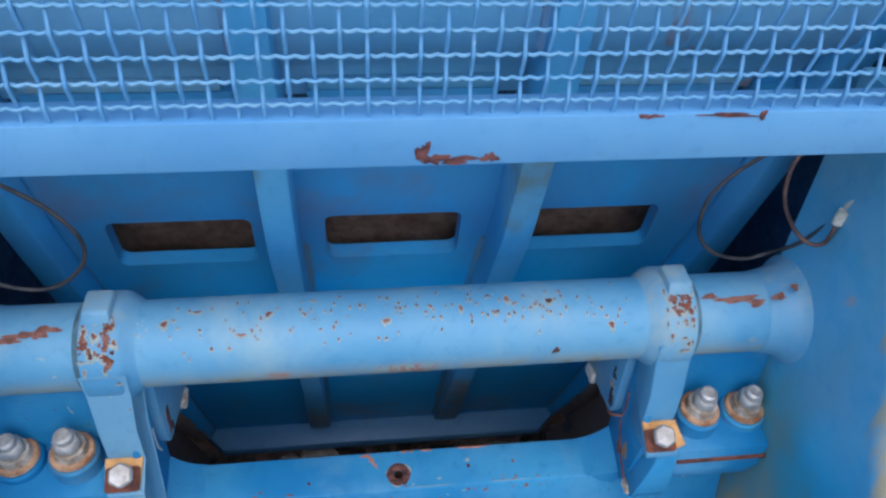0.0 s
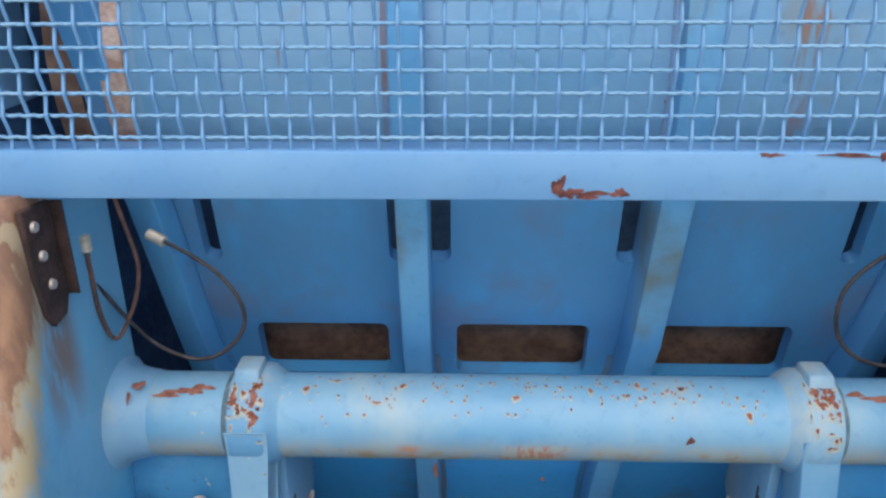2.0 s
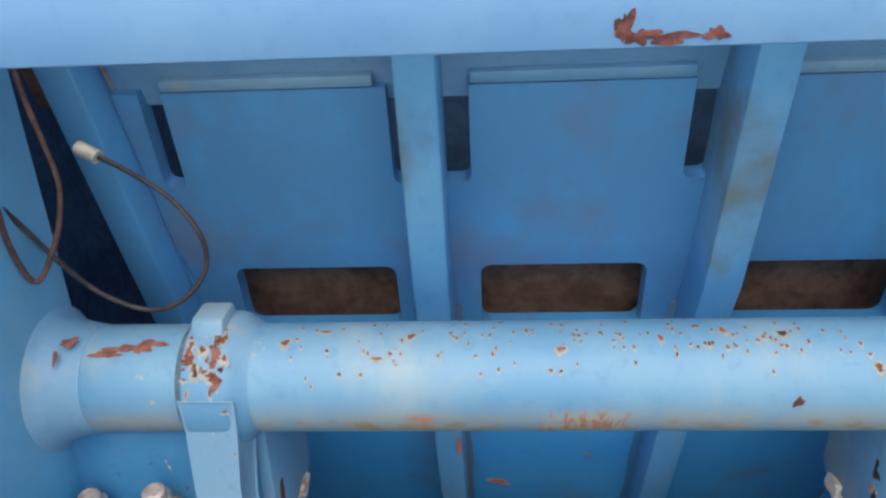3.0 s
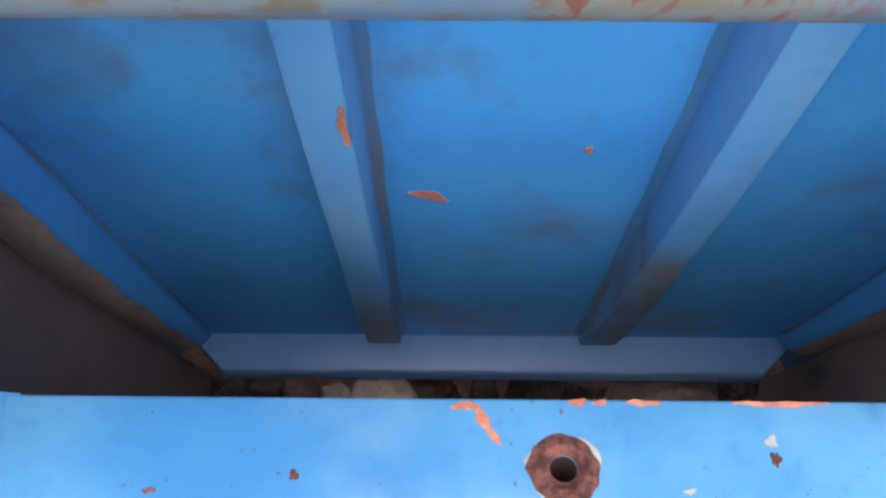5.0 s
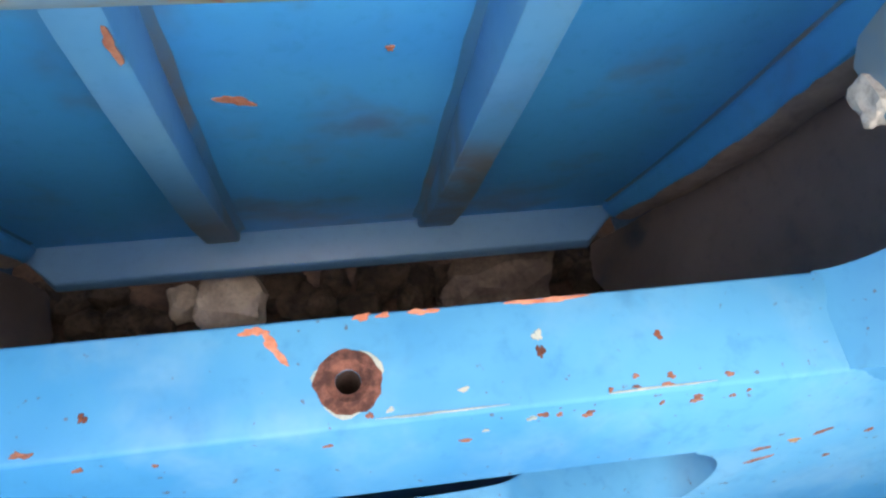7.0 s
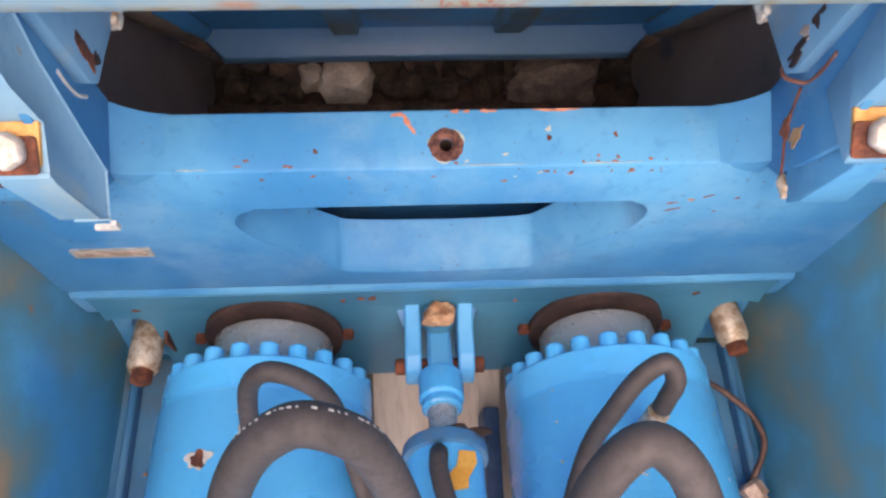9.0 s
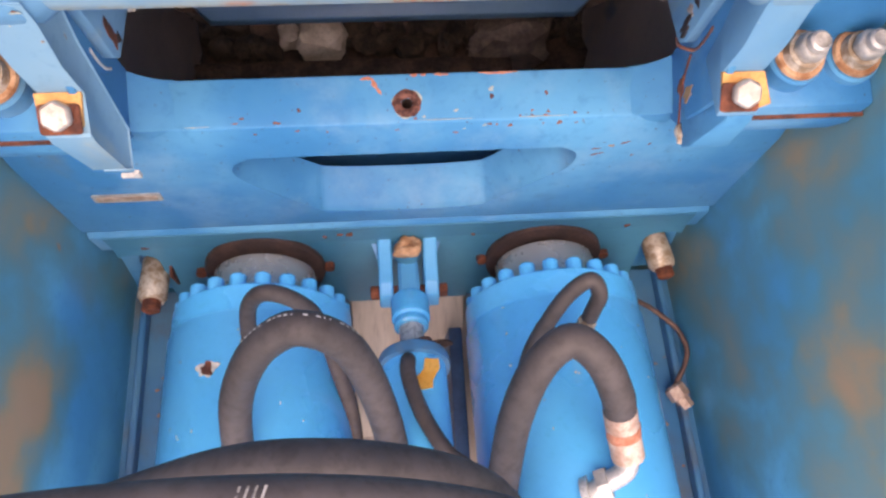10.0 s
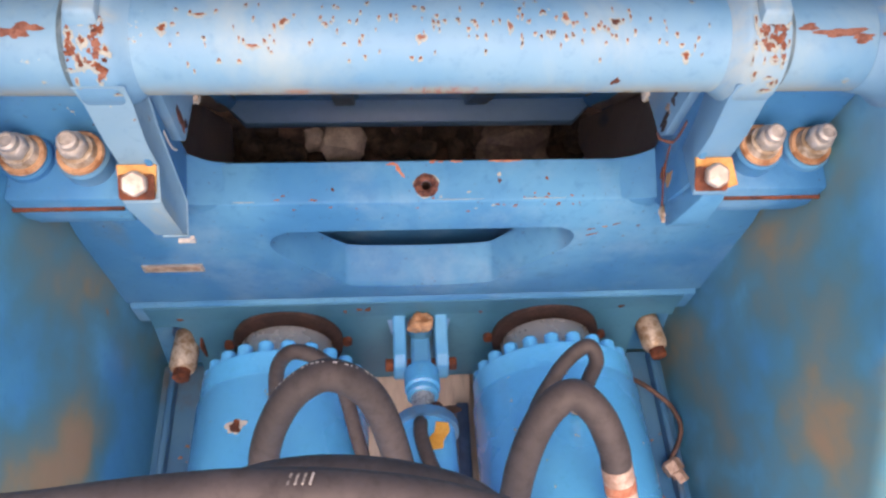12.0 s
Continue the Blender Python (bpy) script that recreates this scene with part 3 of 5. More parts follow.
def rib_depth(z):
    return on_line(z, [(1.172, 0.085), (0.865, 0.082), (0.6, 0.060), (0.4, 0.040), (0.226, 0.018)])


for lo_x, hi_x in (RIB_L, RIB_R):
    b = bmesh.new()
    rows = []
    for z in RIB_LEVELS:
        xa, xb, yb, yf = on_line(z, lo_x), on_line(z, hi_x), jaw_y(z) - rib_depth(z) + bend(z), jaw_y(z) + 0.028 + bend(z)
        rows.append([b.verts.new(p) for p in ((xa, yb, z), (xb, yb, z), (xb, yf, z), (xa, yf, z))])
    for ra, rb in zip(rows, rows[1:]):
        for k in range(4):
            b.faces.new((ra[k], ra[(k + 1) % 4], rb[(k + 1) % 4], rb[k]))
    b.faces.new(rows[0])
    b.faces.new(rows[-1])
    bmesh.ops.recalc_face_normals(b, faces=b.faces)
    ob = part("rib", bevelled(b, 0.004), M_RIB, jaw)
    s = -1 if lo_x is RIB_R[0] else 1
    w = bmesh.new()
    pts = []
    for k in range(21):
        z = 1.10 - 0.0425 * k
        xi = on_line(z, hi_x if s > 0 else lo_x)
        r = 0.0105 + 0.0010 * math.sin(k * 1.7) + 0.0007 * math.sin(k * 4.1)
        pts.append([w.verts.new((xi + dx, jaw_y(z) + dy, z)) for dx, dy in ((-s * 0.004, -r), (s * r * 0.35, -r * 0.4), (s * r, -0.0005), (-s * 0.004, 0.004))])
    for ra, rb in zip(pts, pts[1:]):
        for k in range(4):
            w.faces.new((ra[k], ra[(k + 1) % 4], rb[(k + 1) % 4], rb[k]))
    w.faces.new(pts[0])
    w.faces.new(pts[-1])
    part("weld_bead", w, M_RIB_SIDE, ob, "olive-brown dirty weld bead")
SIDE_L = ([(2.1, -0.684), (1.2, -0.6025), (0.9, -0.572), (0.7, -0.548), (0.5, -0.522), (0.235, -0.50)], [(2.1, -0.639), (1.2, -0.5575), (0.9, -0.52), (0.7, -0.486), (0.5, -0.470), (0.235, -0.460)])
SIDE_R = ([(2.1, 0.76), (1.2, 0.642), (0.9, 0.605), (0.7, 0.575), (0.5, 0.547), (0.235, 0.52)], [(2.1, 0.715), (1.2, 0.597), (0.9, 0.547), (0.7, 0.517), (0.5, 0.497), (0.235, 0.478)])


def side_depth(z):
    return on_line(z, [(0.7, 0.05), (0.5, 0.046), (0.235, 0.03)])


for sign, (outer, inner) in ((-1, SIDE_L), (1, SIDE_R)):
    rows = []
    for z in (2.1, 1.2, 1.05, 0.9, 0.8, 0.7, 0.6, 0.5, 0.36, 0.235):
        xo, xi, d, y = on_line(z, outer), on_line(z, inner), side_depth(z), jaw_y(z)
        rows.append([(xo, y - d, z), (xi, y - d, z), (xi - sign * 0.012, y - 0.01, z), (xi, y + 0.03, z), (xo, y + 0.1, z)])
    part("side_rib", bevelled(lofted(rows), 0.004), M_JAW, jaw)
    # the worn, muddy edge that laps over the rib's outer half
    rows = []
    for k in range(20):
        z = 1.0 - 0.0402 * k
        xo, xi, d, y = on_line(z, outer), on_line(z, inner), side_depth(z), jaw_y(z)
        lap = 0.55 + 0.42 * min(1.0, k / 7) + 0.06 * math.sin(k * 1.9) + 0.04 * math.sin(k * 4.3)
        xm = xo + (xi - xo) * min(0.98, lap)
        rise = 0.006 + 0.002 * math.sin(k * 2.7)
        out = xo + sign * (0.006 + 0.004 * math.sin(k * 1.3))
        rows.append([(xm, y - d + 0.001, z), (xm + (xo - xm) * 0.2, y - d - rise * 0.7, z), (xm + (xo - xm) * 0.7, y - d - rise, z), (out, y - d - rise * 0.3, z), (out, y - d + 0.02, z), (xo, y - d + 0.03, z)])
    part("edge_lip", lofted(rows), M_LIP, jaw, "tan worn muddy edge", smooth=60)
    rows = []
    for k in range(24):
        z = 1.2 - 0.041 * k
        r = 0.0042 + 0.0008 * math.sin(k * 2.3)
        xi = on_line(z, inner) - sign * 0.011
        rows.append([(xi + dx, jaw_y(z) + dy, z) for dx, dy in ((sign * 0.003, -r), (-sign * r * 0.4, -r * 0.4), (-sign * r, -0.0005), (sign * 0.003, 0.004))])
    part("weld_bead", lofted(rows), M_RIB_SIDE, jaw, "brown dirty weld bead")
fl = prism([(1.700, 0.208), (1.775, 0.232), (1.80, 0.165), (1.704, 0.178)], -1.0, 1.0, 0)
for v in fl.verts:
    k = min(1.0, max(0.0, (v.co.y - 1.70) / 0.07))
    v.co.x *= (0.428 + 0.082 * k) if v.co.x < 0 else (0.438 + 0.086 * k)
part("flange", bevelled(fl, 0.004), M_GUARD, jaw, "pale blue foot flange")
part("foot_bar", prism([(1.735, 0.166), (1.80, 0.166), (1.80, 0.12), (1.75, 0.122)], -0.29, 0.28, 0.006), M_LIP, jaw, "brown worn bar under the flange")
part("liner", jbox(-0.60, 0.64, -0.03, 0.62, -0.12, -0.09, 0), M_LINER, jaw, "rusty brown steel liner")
for x, z, w, h, ang, sd in ((-0.088, 0.674, 0.034, 0.016, -0.35, 3), (0.070, 0.754, 0.007, 0.010, 0.5, 4)):
    c, sn = math.cos(ang), math.sin(ang)
    part("paint_chip", plate_of([(a * c - b * sn, a * sn + b * c) for a, b in blob(w, h, sd)], (x, jaw_y(z), z), (1, 0, 0), -JD, JN, 0.0, 0.0015), M_ORANGE, jaw)
part("paint_chip", plate_of(blob(0.008, 0.04, 5), (-0.150, jaw_y(0.86) - 0.083, 0.86), (1, 0, 0), -JD, JN, 0.0, 0.0018), M_ORANGE, jaw)
# ---- discharge below the jaw ----
tagged(part("chute_floor", prism([(1.25, 0.0), (2.3, -0.06), (2.3, -0.3), (1.25, -0.2)], -0.605, 0.605, 0), M_MUD), "muddy steel floor of the discharge chute", "chute", kind="structure")
tagged(part("chute_sill", box((-0.59, 1.60, -0.05), (0.30, 1.672, 0.066), 0.012), M_MUD), "mud-caked steel sill in the chute", "sill", kind="structure")
for sign in (-1, 1):
    flap = thing("side_plate", (sign * 0.57, 1.6, 0.0), "worn grey-brown side plate with blue paint remnants", "side plate", "chute side plates")
    b = bmesh.new()
    rng = random.Random(9 + sign)
    grid = []
    for i in range(19):
        y = 1.25 + 0.03 * i
        lo, hi = 0.1, 1.1
        for _ in range(30):
            mid = (lo + hi) / 2
            lo, hi = (lo, mid) if jaw_y(mid) - 0.03 < y else (mid, hi)
        top = min(1.0, lo)
        edge = on_line(top, SIDE_L[0] if sign < 0 else SIDE_R[0]) + sign * 0.014
        low = 0.03 + rng.uniform(-0.03, 0.06)
        grid.append([b.verts.new((edge + (sign * 0.50 - edge) * k / 6 + sign * 0.004 * math.sin(k * 0.9 + i * 0.4), y, top + (low - top) * k / 6)) for k in range(7)])
    for ra, rb in zip(grid, grid[1:]):
        for k in range(6):
            b.faces.new((ra[k], ra[k + 1], rb[k + 1], rb[k]))
    bmesh.ops.solidify(b, geom=b.faces, thickness=0.012)
    part("sheet", b, M_FLAP, flap, smooth=60)
rock_at = [((-0.183, 1.735, 0.04), (0.112, 0.09, 0.10), 1, M_PALE_ROCK, 1.0, "pale cream angular rock lying in the chute"),
           ((-0.268, 1.755, 0.03), (0.055, 0.05, 0.07), 2, M_PALE_ROCK, 0.7, "small pale rock lying in the chute")]
rng = random.Random(5)
for i in range(11):
    rock_at.append(((-0.095 + 0.034 * i + rng.uniform(-0.01, 0.01), 1.75 + rng.uniform(-0.03, 0.04), 0.015 + rng.uniform(-0.01, 0.01)),
                    (rng.uniform(0.045, 0.09), rng.uniform(0.05, 0.08), rng.uniform(0.06, 0.10)), 20 + i, M_ROCK, 0.3, "dark brown broken rock lying in the chute"))
for i in range(8):
    rock_at.append(((-0.32 - 0.03 * i, 1.76 + rng.uniform(-0.03, 0.05), 0.0), (0.07, 0.06, 0.07), 50 + i, M_ROCK, 0.3, "dark brown broken rock lying in the chute"))
for i in range(6):
    rock_at.append(((0.38 + 0.03 * i, 1.78 + rng.uniform(-0.03, 0.05), 0.0), (0.07, 0.06, 0.08), 70 + i, M_ROCK, 0.3, "dark brown broken rock lying in the chute"))
for c, size, sd, mat, boxy, label in rock_at:
    ob = part("rock", stone(V(c), size, sd, 0.28, boxy), mat, smooth=25)
    tagged(ob, label, "rock", "rocks in the chute")
ob = part("rock", stone((0.30, 1.715, 0.045), (0.22, 0.11, 0.19), 91, 0.4, 0.45), M_SLAB, smooth=25)
tagged(ob, "dark grey slab of rock caught in the chute", "rock", "rocks in the chute")

# ---- cross tube and its clamps ----
TY, TZ, TR = 1.222, 1.153, 0.0625
tube = thing("cross_tube", (0, TY, TZ - TR), "pale blue round steel tube, chipped and rust speckled", "tube")
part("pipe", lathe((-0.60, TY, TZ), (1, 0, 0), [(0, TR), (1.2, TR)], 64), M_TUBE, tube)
for sign in (-1, 1):
    prof = [(0, TR + 0.0008), (0.012, TR + 0.003), (0.024, TR + 0.0055), (0.034, TR + 0.008), (0.043, TR + 0.0125), (0.049, TR + 0.017), (0.054, TR + 0.024)]
    part("collar", lathe((sign * 0.552, TY, TZ), (sign, 0, 0), prof, 48), M_CLAMP, tube, "flared blue collar at the wall")


def tube_chip(x, ang, w, h, seed, mat, r=TR):
    """A curved flake on the tube; ang: degrees up from straight ahead of the rear."""
    b = bmesh.new()
    pts = blob(w, h, seed, 16, 0.36)
    mid = b.verts.new((x, TY - (r + 0.0009) * math.cos(radians(ang)), TZ + (r + 0.0009) * math.sin(radians(ang))))
    ring = []
    for a, c in pts:
        t = radians(ang) + c / r
        ring.append(b.verts.new((x + a, TY - (r + 0.0007) * math.cos(t), TZ + (r + 0.0007) * math.sin(t))))
    for i in range(len(ring)):
        b.faces.new((mid, ring[i], ring[(i + 1) % len(ring)]))
    return part("paint_chip", b, mat, tube)


rng = random.Random(8)
for i in range(150):
    cx = rng.choice((-0.17, 0.0, 0.12, 0.2, 0.0, -0.1))
    x = rng.uniform(-0.335, 0.335) if i % 4 else cx + rng.gauss(0, 0.03)
    ang = min(105, max(0, rng.gauss(68, 18)))
    big = rng.random() < 0.07
    w, hgt = (rng.uniform(0.005, 0.011), rng.uniform(0.004, 0.009)) if big else (rng.uniform(0.0015, 0.004), rng.uniform(0.002, 0.005))
    tube_chip(x, ang - 1.5, w * 1.5, hgt * 2.0, 500 + i, M_CREAM_CHIP, TR - 0.0003)
    tube_chip(x, ang, w, hgt, 500 + i, M_CHIP if i % 3 else M_RUST)
for x, w, sd in ((-0.50, 0.05, 1), (-0.475, 0.03, 2), (-0.525, 0.03, 3), (0.50, 0.06, 4), (0.46, 0.02, 5), (0.53, 0.03, 6), (-0.49, 0.012, 7)):
    tube_chip(x, 58 + (sd % 3) * 6, w, 0.011, 600 + sd, M_CHIP)
tube_chip(0.224, 5, 0.011, 0.011, 640, M_RUST)
for x, ang, w, hgt, sd in ((-0.566, 66, 0.02, 0.012, 1), (-0.575, 50, 0.006, 0.016, 2), (0.562, 62, 0.024, 0.01, 3), (0.585, 70, 0.014, 0.01, 4)):
    tube_chip(x, ang, w, hgt, 660 + sd, M_CHIP, TR + 0.010 + max(0.0, abs(x) - 0.57) * 0.6)
for sign in (-1, 1):
    for i in range(34):
        x = sign * (0.384 + 0.044 * rng.random())
        ang = min(100, max(5, rng.gauss(48, 26)))
        w, hgt = rng.uniform(0.0015, 0.006), rng.uniform(0.002, 0.008)
        tube_chip(x, ang - 2, w * 2.2, hgt * 2.2, 700 + i, M_CREAM_CHIP, TR + 0.0147)
        tube_chip(x, ang, w, hgt, 700 + i, M_RUST if i % 3 else M_CHIP, TR + 0.015)

for x, ang, spread, count in ((0.406, 64, 0.012, 22), (0.420, 50, 0.005, 7), (-0.394, 58, 0.006, 12), (-0.424, 56, 0.005, 9), (-0.396, 34, 0.009, 6)):
    for i in range(count):
        w = rng.uniform(0.003, 0.009)
        tube_chip(x + rng.gauss(0, spread * 0.6), ang + rng.gauss(0, 9), w, w * rng.uniform(0.8, 1.6), 760 + i, M_CHIP if i % 3 else M_RUST, TR + 0.0153)


def clamp(sign):
    x0, x1 = sorted((sign * 0.364, sign * 0.430))
    xm = sign * 0.391
    c = thing("tube_clamp", (xm, 1.1, 0.86), "pale blue clamp bracket with rust chips and bolted foot", "clamp", "clamps on the cross tube")
    ring = lathe((sign * 0.432, TY, TZ), (-sign, 0, 0), [(0, TR + 0.0005), (0, TR + 0.012), (0.0015, TR + 0.0145), (0.004, TR + 0.015), (0.044, TR + 0.015), (0.050, TR + 0.0138), (0.056, TR + 0.010), (0.064, TR + 0.004), (0.070, TR + 0.0005)], 48)
    # added band: a dark colour for the shadow and grime of the groove
    part("seal", lathe((sign * 0.432, TY, TZ), (sign, 0, 0), [(0, TR + 0.0005), (0, TR + 0.006), (0.004, TR + 0.005), (0.011, TR + 0.0005)], 48), M_GROOVE, c, "added dark grey band for the groove's shadow and grime")
    lug = [(TY - 0.034, TZ + 0.06), (TY - 0.022, TZ + 0.089), (TY + 0.022, TZ + 0.089), (TY + 0.034, TZ + 0.06)]
    part("ring", prism(lug, sign * 0.390 if sign > 0 else -0.428, 0.428 if sign > 0 else -0.390, 0.006, ring), M_CLAMP, c)
    arm = [(1.146, 1.17), (1.148, 1.13), (1.138, 1.06), (1.137, 0.997), (1.096, 0.972), (1.093, 0.955), (1.092, 0.865), (1.102, 0.84), (1.15, 0.86), (1.19, 1.02), (1.21, 1.10)]
    ab = prism(arm, 0.0, 1.0, 0)
    for v in ab.verts:
        f = min(1.0, max(0.0, (1.17 - v.co.z) / 0.12))
        low = min(1.0, max(0.0, (0.955 - v.co.z) / 0.11))
        inner, outer = 0.376 + 0.007 * f - 0.006 * low, 0.4315 + 0.004 * f - 0.018 * low - (0.007 * f if sign < 0 else 0.0)
        v.co.x = sign * (inner + (outer - inner) * v.co.x)
    if sign > 0:
        bmesh.ops.bisect_plane(ab, geom=ab.verts[:] + ab.edges[:] + ab.faces[:], plane_co=(0, 0, 0.962), plane_no=(0, 0, 1), clear_inner=True)
        bmesh.ops.holes_fill(ab, edges=ab.edges[:], sides=0)
        ft = prism([(1.109, 0.960), (1.098, 0.94), (1.093, 0.865), (1.102, 0.838), (1.15, 0.86), (1.18, 0.960)], 0.384, 0.442, 0)
        for v in ft.verts:
            if v.co.x < 0.4 and v.co.z > 0.9:
                v.co.x += 0.022
        part("foot", bevelled(ft, 0.003), M_FRAME, c, "blue foot welded to the block")
    part("arm", bevelled(ab, 0.003), M_CLAMP, c)
    s0, s1 = sorted((sign * 0.386, sign * 0.396))
    gus = part("gusset", prism([(1.16, 1.10), (1.262, 1.11), (1.262, 0.912), (1.243, 0.90), (1.243, 0.85), (1.17, 0.80), (1.14, 0.83), (1.12, 0.95)], s0, s1, 0.002), M_FRAME, c)
    lug_line = [(1.215, 1.12), (1.215, 0.935), (1.226, 0.914), (1.262, 0.908), (1.30, 0.905), (1.345, 0.912), (1.356, 0.93), (1.35, 0.99), (1.33, 1.12)]
    lg = plate_of(lug_line, (0, 0, 0), (0, 1, 0), (0, 0, 1), (1, 0, 0), sign * 0.3695, sign * 0.3865)
    for v in lg.verts:
        v.co.x -= sign * 0.009 * min(1.0, max(0.0, (v.co.y - 1.29) / 0.06))
    lugp = part("rear_lug", bevelled(lg, 0.003), M_CLAMP, c, "worn pale rear lug")
    part("lug_tip", stone((sign * 0.368, 1.318, 0.908), (0.020, 0.034, 0.026), 33 + sign, 0.3, 0.8), M_BROKEN, lugp, "bare broken metal tip", smooth=20)
    n = V((0, -0.5, 0.866))
    u, v = V((1, 0, 0)), V((0, 0.866, 0.5))
    o = V((sign * 0.409, 1.117, 0.984))
    part("shim", plate_of([(-0.024, -0.020), (0.020, -0.020), (0.038 if sign > 0 else 0.024, -0.014), (0.027, 0.026), (-0.027, 0.026)], o, u, v, n, 0.0, 0.007, 0.001), M_SHIM, c, "orange shim under the bolt")
    part("washer", plate_of(round_rect(0.049, 0.036, 0.005), o - v * 0.005 - u * (0.004 if sign > 0 else 0.0), u, v, n, 0.007, 0.011, 0.001), M_RUST, c, "rusty square washer")
    part("bolt", plate_of(hexagon(0.019), o, u, v, n, 0.011, 0.026, 0.003), M_BOLT, c, "pale corroded hexagon bolt head")
    xi, xl = sign * 0.386, sign * 0.3695
    if sign < 0:
        part("slot", plate_of(blob(0.022, 0.056, 9, 18, 0.3), V((xl, 1.240, 0.955)), (0, 1, 0), (0, 0.1, 1), (1, 0, 0), 0.0, 0.0018), M_RUST, lugp, "rusty worn slot")
        # dark flake painted for the shade inside the slot's hole
        part("slot_shadow", plate_of(blob(0.013, 0.016, 19, 18, 0.3), V((xl, 1.246, 0.932)), (0, 1, 0), (0, 0.1, 1), (1, 0, 0), 0.0, 0.0022), M_BOOT, lugp, "dark flake, the shade of the hole")
        part("weld_line", sweep(smooth_line([(xi, 1.206, 0.975), (xi, 1.204, 0.95), (xi, 1.207, 0.925), (xi, 1.216, 0.905)]), 0.0022, 8), M_WHITE, gus, "bare scraped weld line")
    else:
        for k, (y, z, w, hh, mat) in enumerate(((1.246, 1.002, 0.026, 0.022, M_BOOT), (1.240, 0.972, 0.014, 0.018, M_FERRULE), (1.230, 0.950, 0.014, 0.040, M_BOOT))):
            part("slot_rust", plate_of(blob(w, hh, 70 + k, 18, 0.5), V((xl, y, z)), (0, 1, 0), (0, 0.1, 1), (-1, 0, 0), 0.0, 0.0015 + 0.0004 * k), mat, lugp, "dark and rusty worn slot")
        part("weld_line", sweep(smooth_line([(xi, 1.205, 0.99), (xi, 1.203, 0.955), (xi, 1.208, 0.925), (xi - 0.014, 1.222, 0.912), (xi - 0.014, 1.236, 0.908)]), 0.0024, 8), M_CHIP, gus, "rusty weld round the slot")
        part("weld_line", sweep(smooth_line([(xi, 1.208, 0.915), (xi, 1.192, 0.885), (xi, 1.178, 0.866), (xi, 1.15, 0.848), (xi, 1.132, 0.835)]), 0.0022, 8), M_RUST, gus, "rusty weld streak")
        part("weld_rust", plate_of(blob(0.018, 0.030, 44, 16, 0.5), V((xi, 1.182, 0.870)), (0, 1, 0), (0, 0.6, 0.8), (-1, 0, 0), 0.0, 0.0026), M_RUST, gus, "rusty weld streak")
        part("stain", plate_of(blob(0.014, 0.034, 45, 16, 0.4), V((xi, 1.164, 0.885)), (0, 1, 0), (0, 0.2, 1), (-1, 0, 0), 0.0, 0.001), M_STAIN, gus, "brown stain")
        part("weld_blob", stone((xi - 0.002, 1.122, 0.842), (0.012, 0.03, 0.014), 46, 0.4), M_DIRTY_ZINC, gus, "bare weld blob")
    if sign < 0:
        part("tip", plate_of([(-0.012, -0.003), (0.014, -0.003), (0.014, 0.012), (0.008, 0.012), (0.006, 0.003), (-0.012, 0.003)],
                             V((sign * 0.376, 1.094, 0.842)), (-sign, 0, 0), (0, 0, 1), (0, -1, 0), 0, 0.006), M_WHITE, c, "bare bent metal tip")
    return c


clamp(-1)
clamp(1)

# ---- rear cross beam ----
beam = thing("rear_beam", (0, 1.2, 0.36), "heavy blue cross beam with long hand slot and rusty hole", "beam")
profile = [(1.240, 0.82), (1.167, 0.811), (1.150, 0.735), (1.124, 0.463), (1.18, 0.44), (1.195, 0.56), (1.225, 0.72), (1.242, 0.80)]
slot_f = [(-0.271, 0.68), (-0.268, 0.71), (-0.245, 0.73), (-0.2, 0.735), (0.2, 0.735), (0.245, 0.73), (0.266, 0.712), (0.269, 0.685),
          (0.256, 0.650), (0.23, 0.625), (0.175, 0.565), (0.15, 0.535), (0.12, 0.518), (0.0, 0.512), (-0.13, 0.518), (-0.16, 0.535), (-0.19, 0.565), (-0.25, 0.64)]
loop = smooth_line([(x, 0.0, z) for x, z in slot_f + slot_f[:3]], 5)
slot_f = [(p.x, p.z) for p in loop[5:5 + 5 * len(slot_f)]]
tool = bmesh.new()
fa = [tool.verts.new((x, 1.05, z)) for x, z in slot_f]
fa2 = [tool.verts.new((x, 1.145, z)) for x, z in slot_f]
fb = [tool.verts.new((x * 0.985, 1.195, z + 0.047 * (1 - max(0, (z - 0.51)) / 0.228) + 0.003)) for x, z in slot_f]
k = len(slot_f)
fc = [tool.verts.new((v.co.x, 1.35, v.co.z)) for v in fb]
tool.faces.new(fa)
tool.faces.new(fc)
for ra, rb in ((fa, fa2), (fa2, fb), (fb, fc)):
    for i in range(k):
        tool.faces.new((ra[i], ra[(i + 1) % k], rb[(i + 1) % k], rb[i]))
bolt_n = V((0, -0.122, 0.992)).normalized()
hole_o = V((0.0, 1.195, 0.8144))
drill = lathe(hole_o + bolt_n * 0.03, -bolt_n, [(0, 0.0080), (0.09, 0.0080)], 20)
body = bevelled(prism(profile, -0.589, 0.589, 0), 0.0028, 2)
part("body", cut(body, [tool, drill]), M_FRAME, beam, smooth=52)
part("inner_web", box((-0.58, 1.250, 0.02), (0.58, 1.262, 0.70), 0.003), M_FRAME, beam, "dark blue inner web behind the slot")
bs = V((0, 0.992, 0.122)).normalized()
rng = random.Random(12)
wear = bmesh.new()
ring_in = [(0.0080 * math.cos(2 * math.pi * i / 28), 0.0080 * math.sin(2 * math.pi * i / 28)) for i in range(28)]
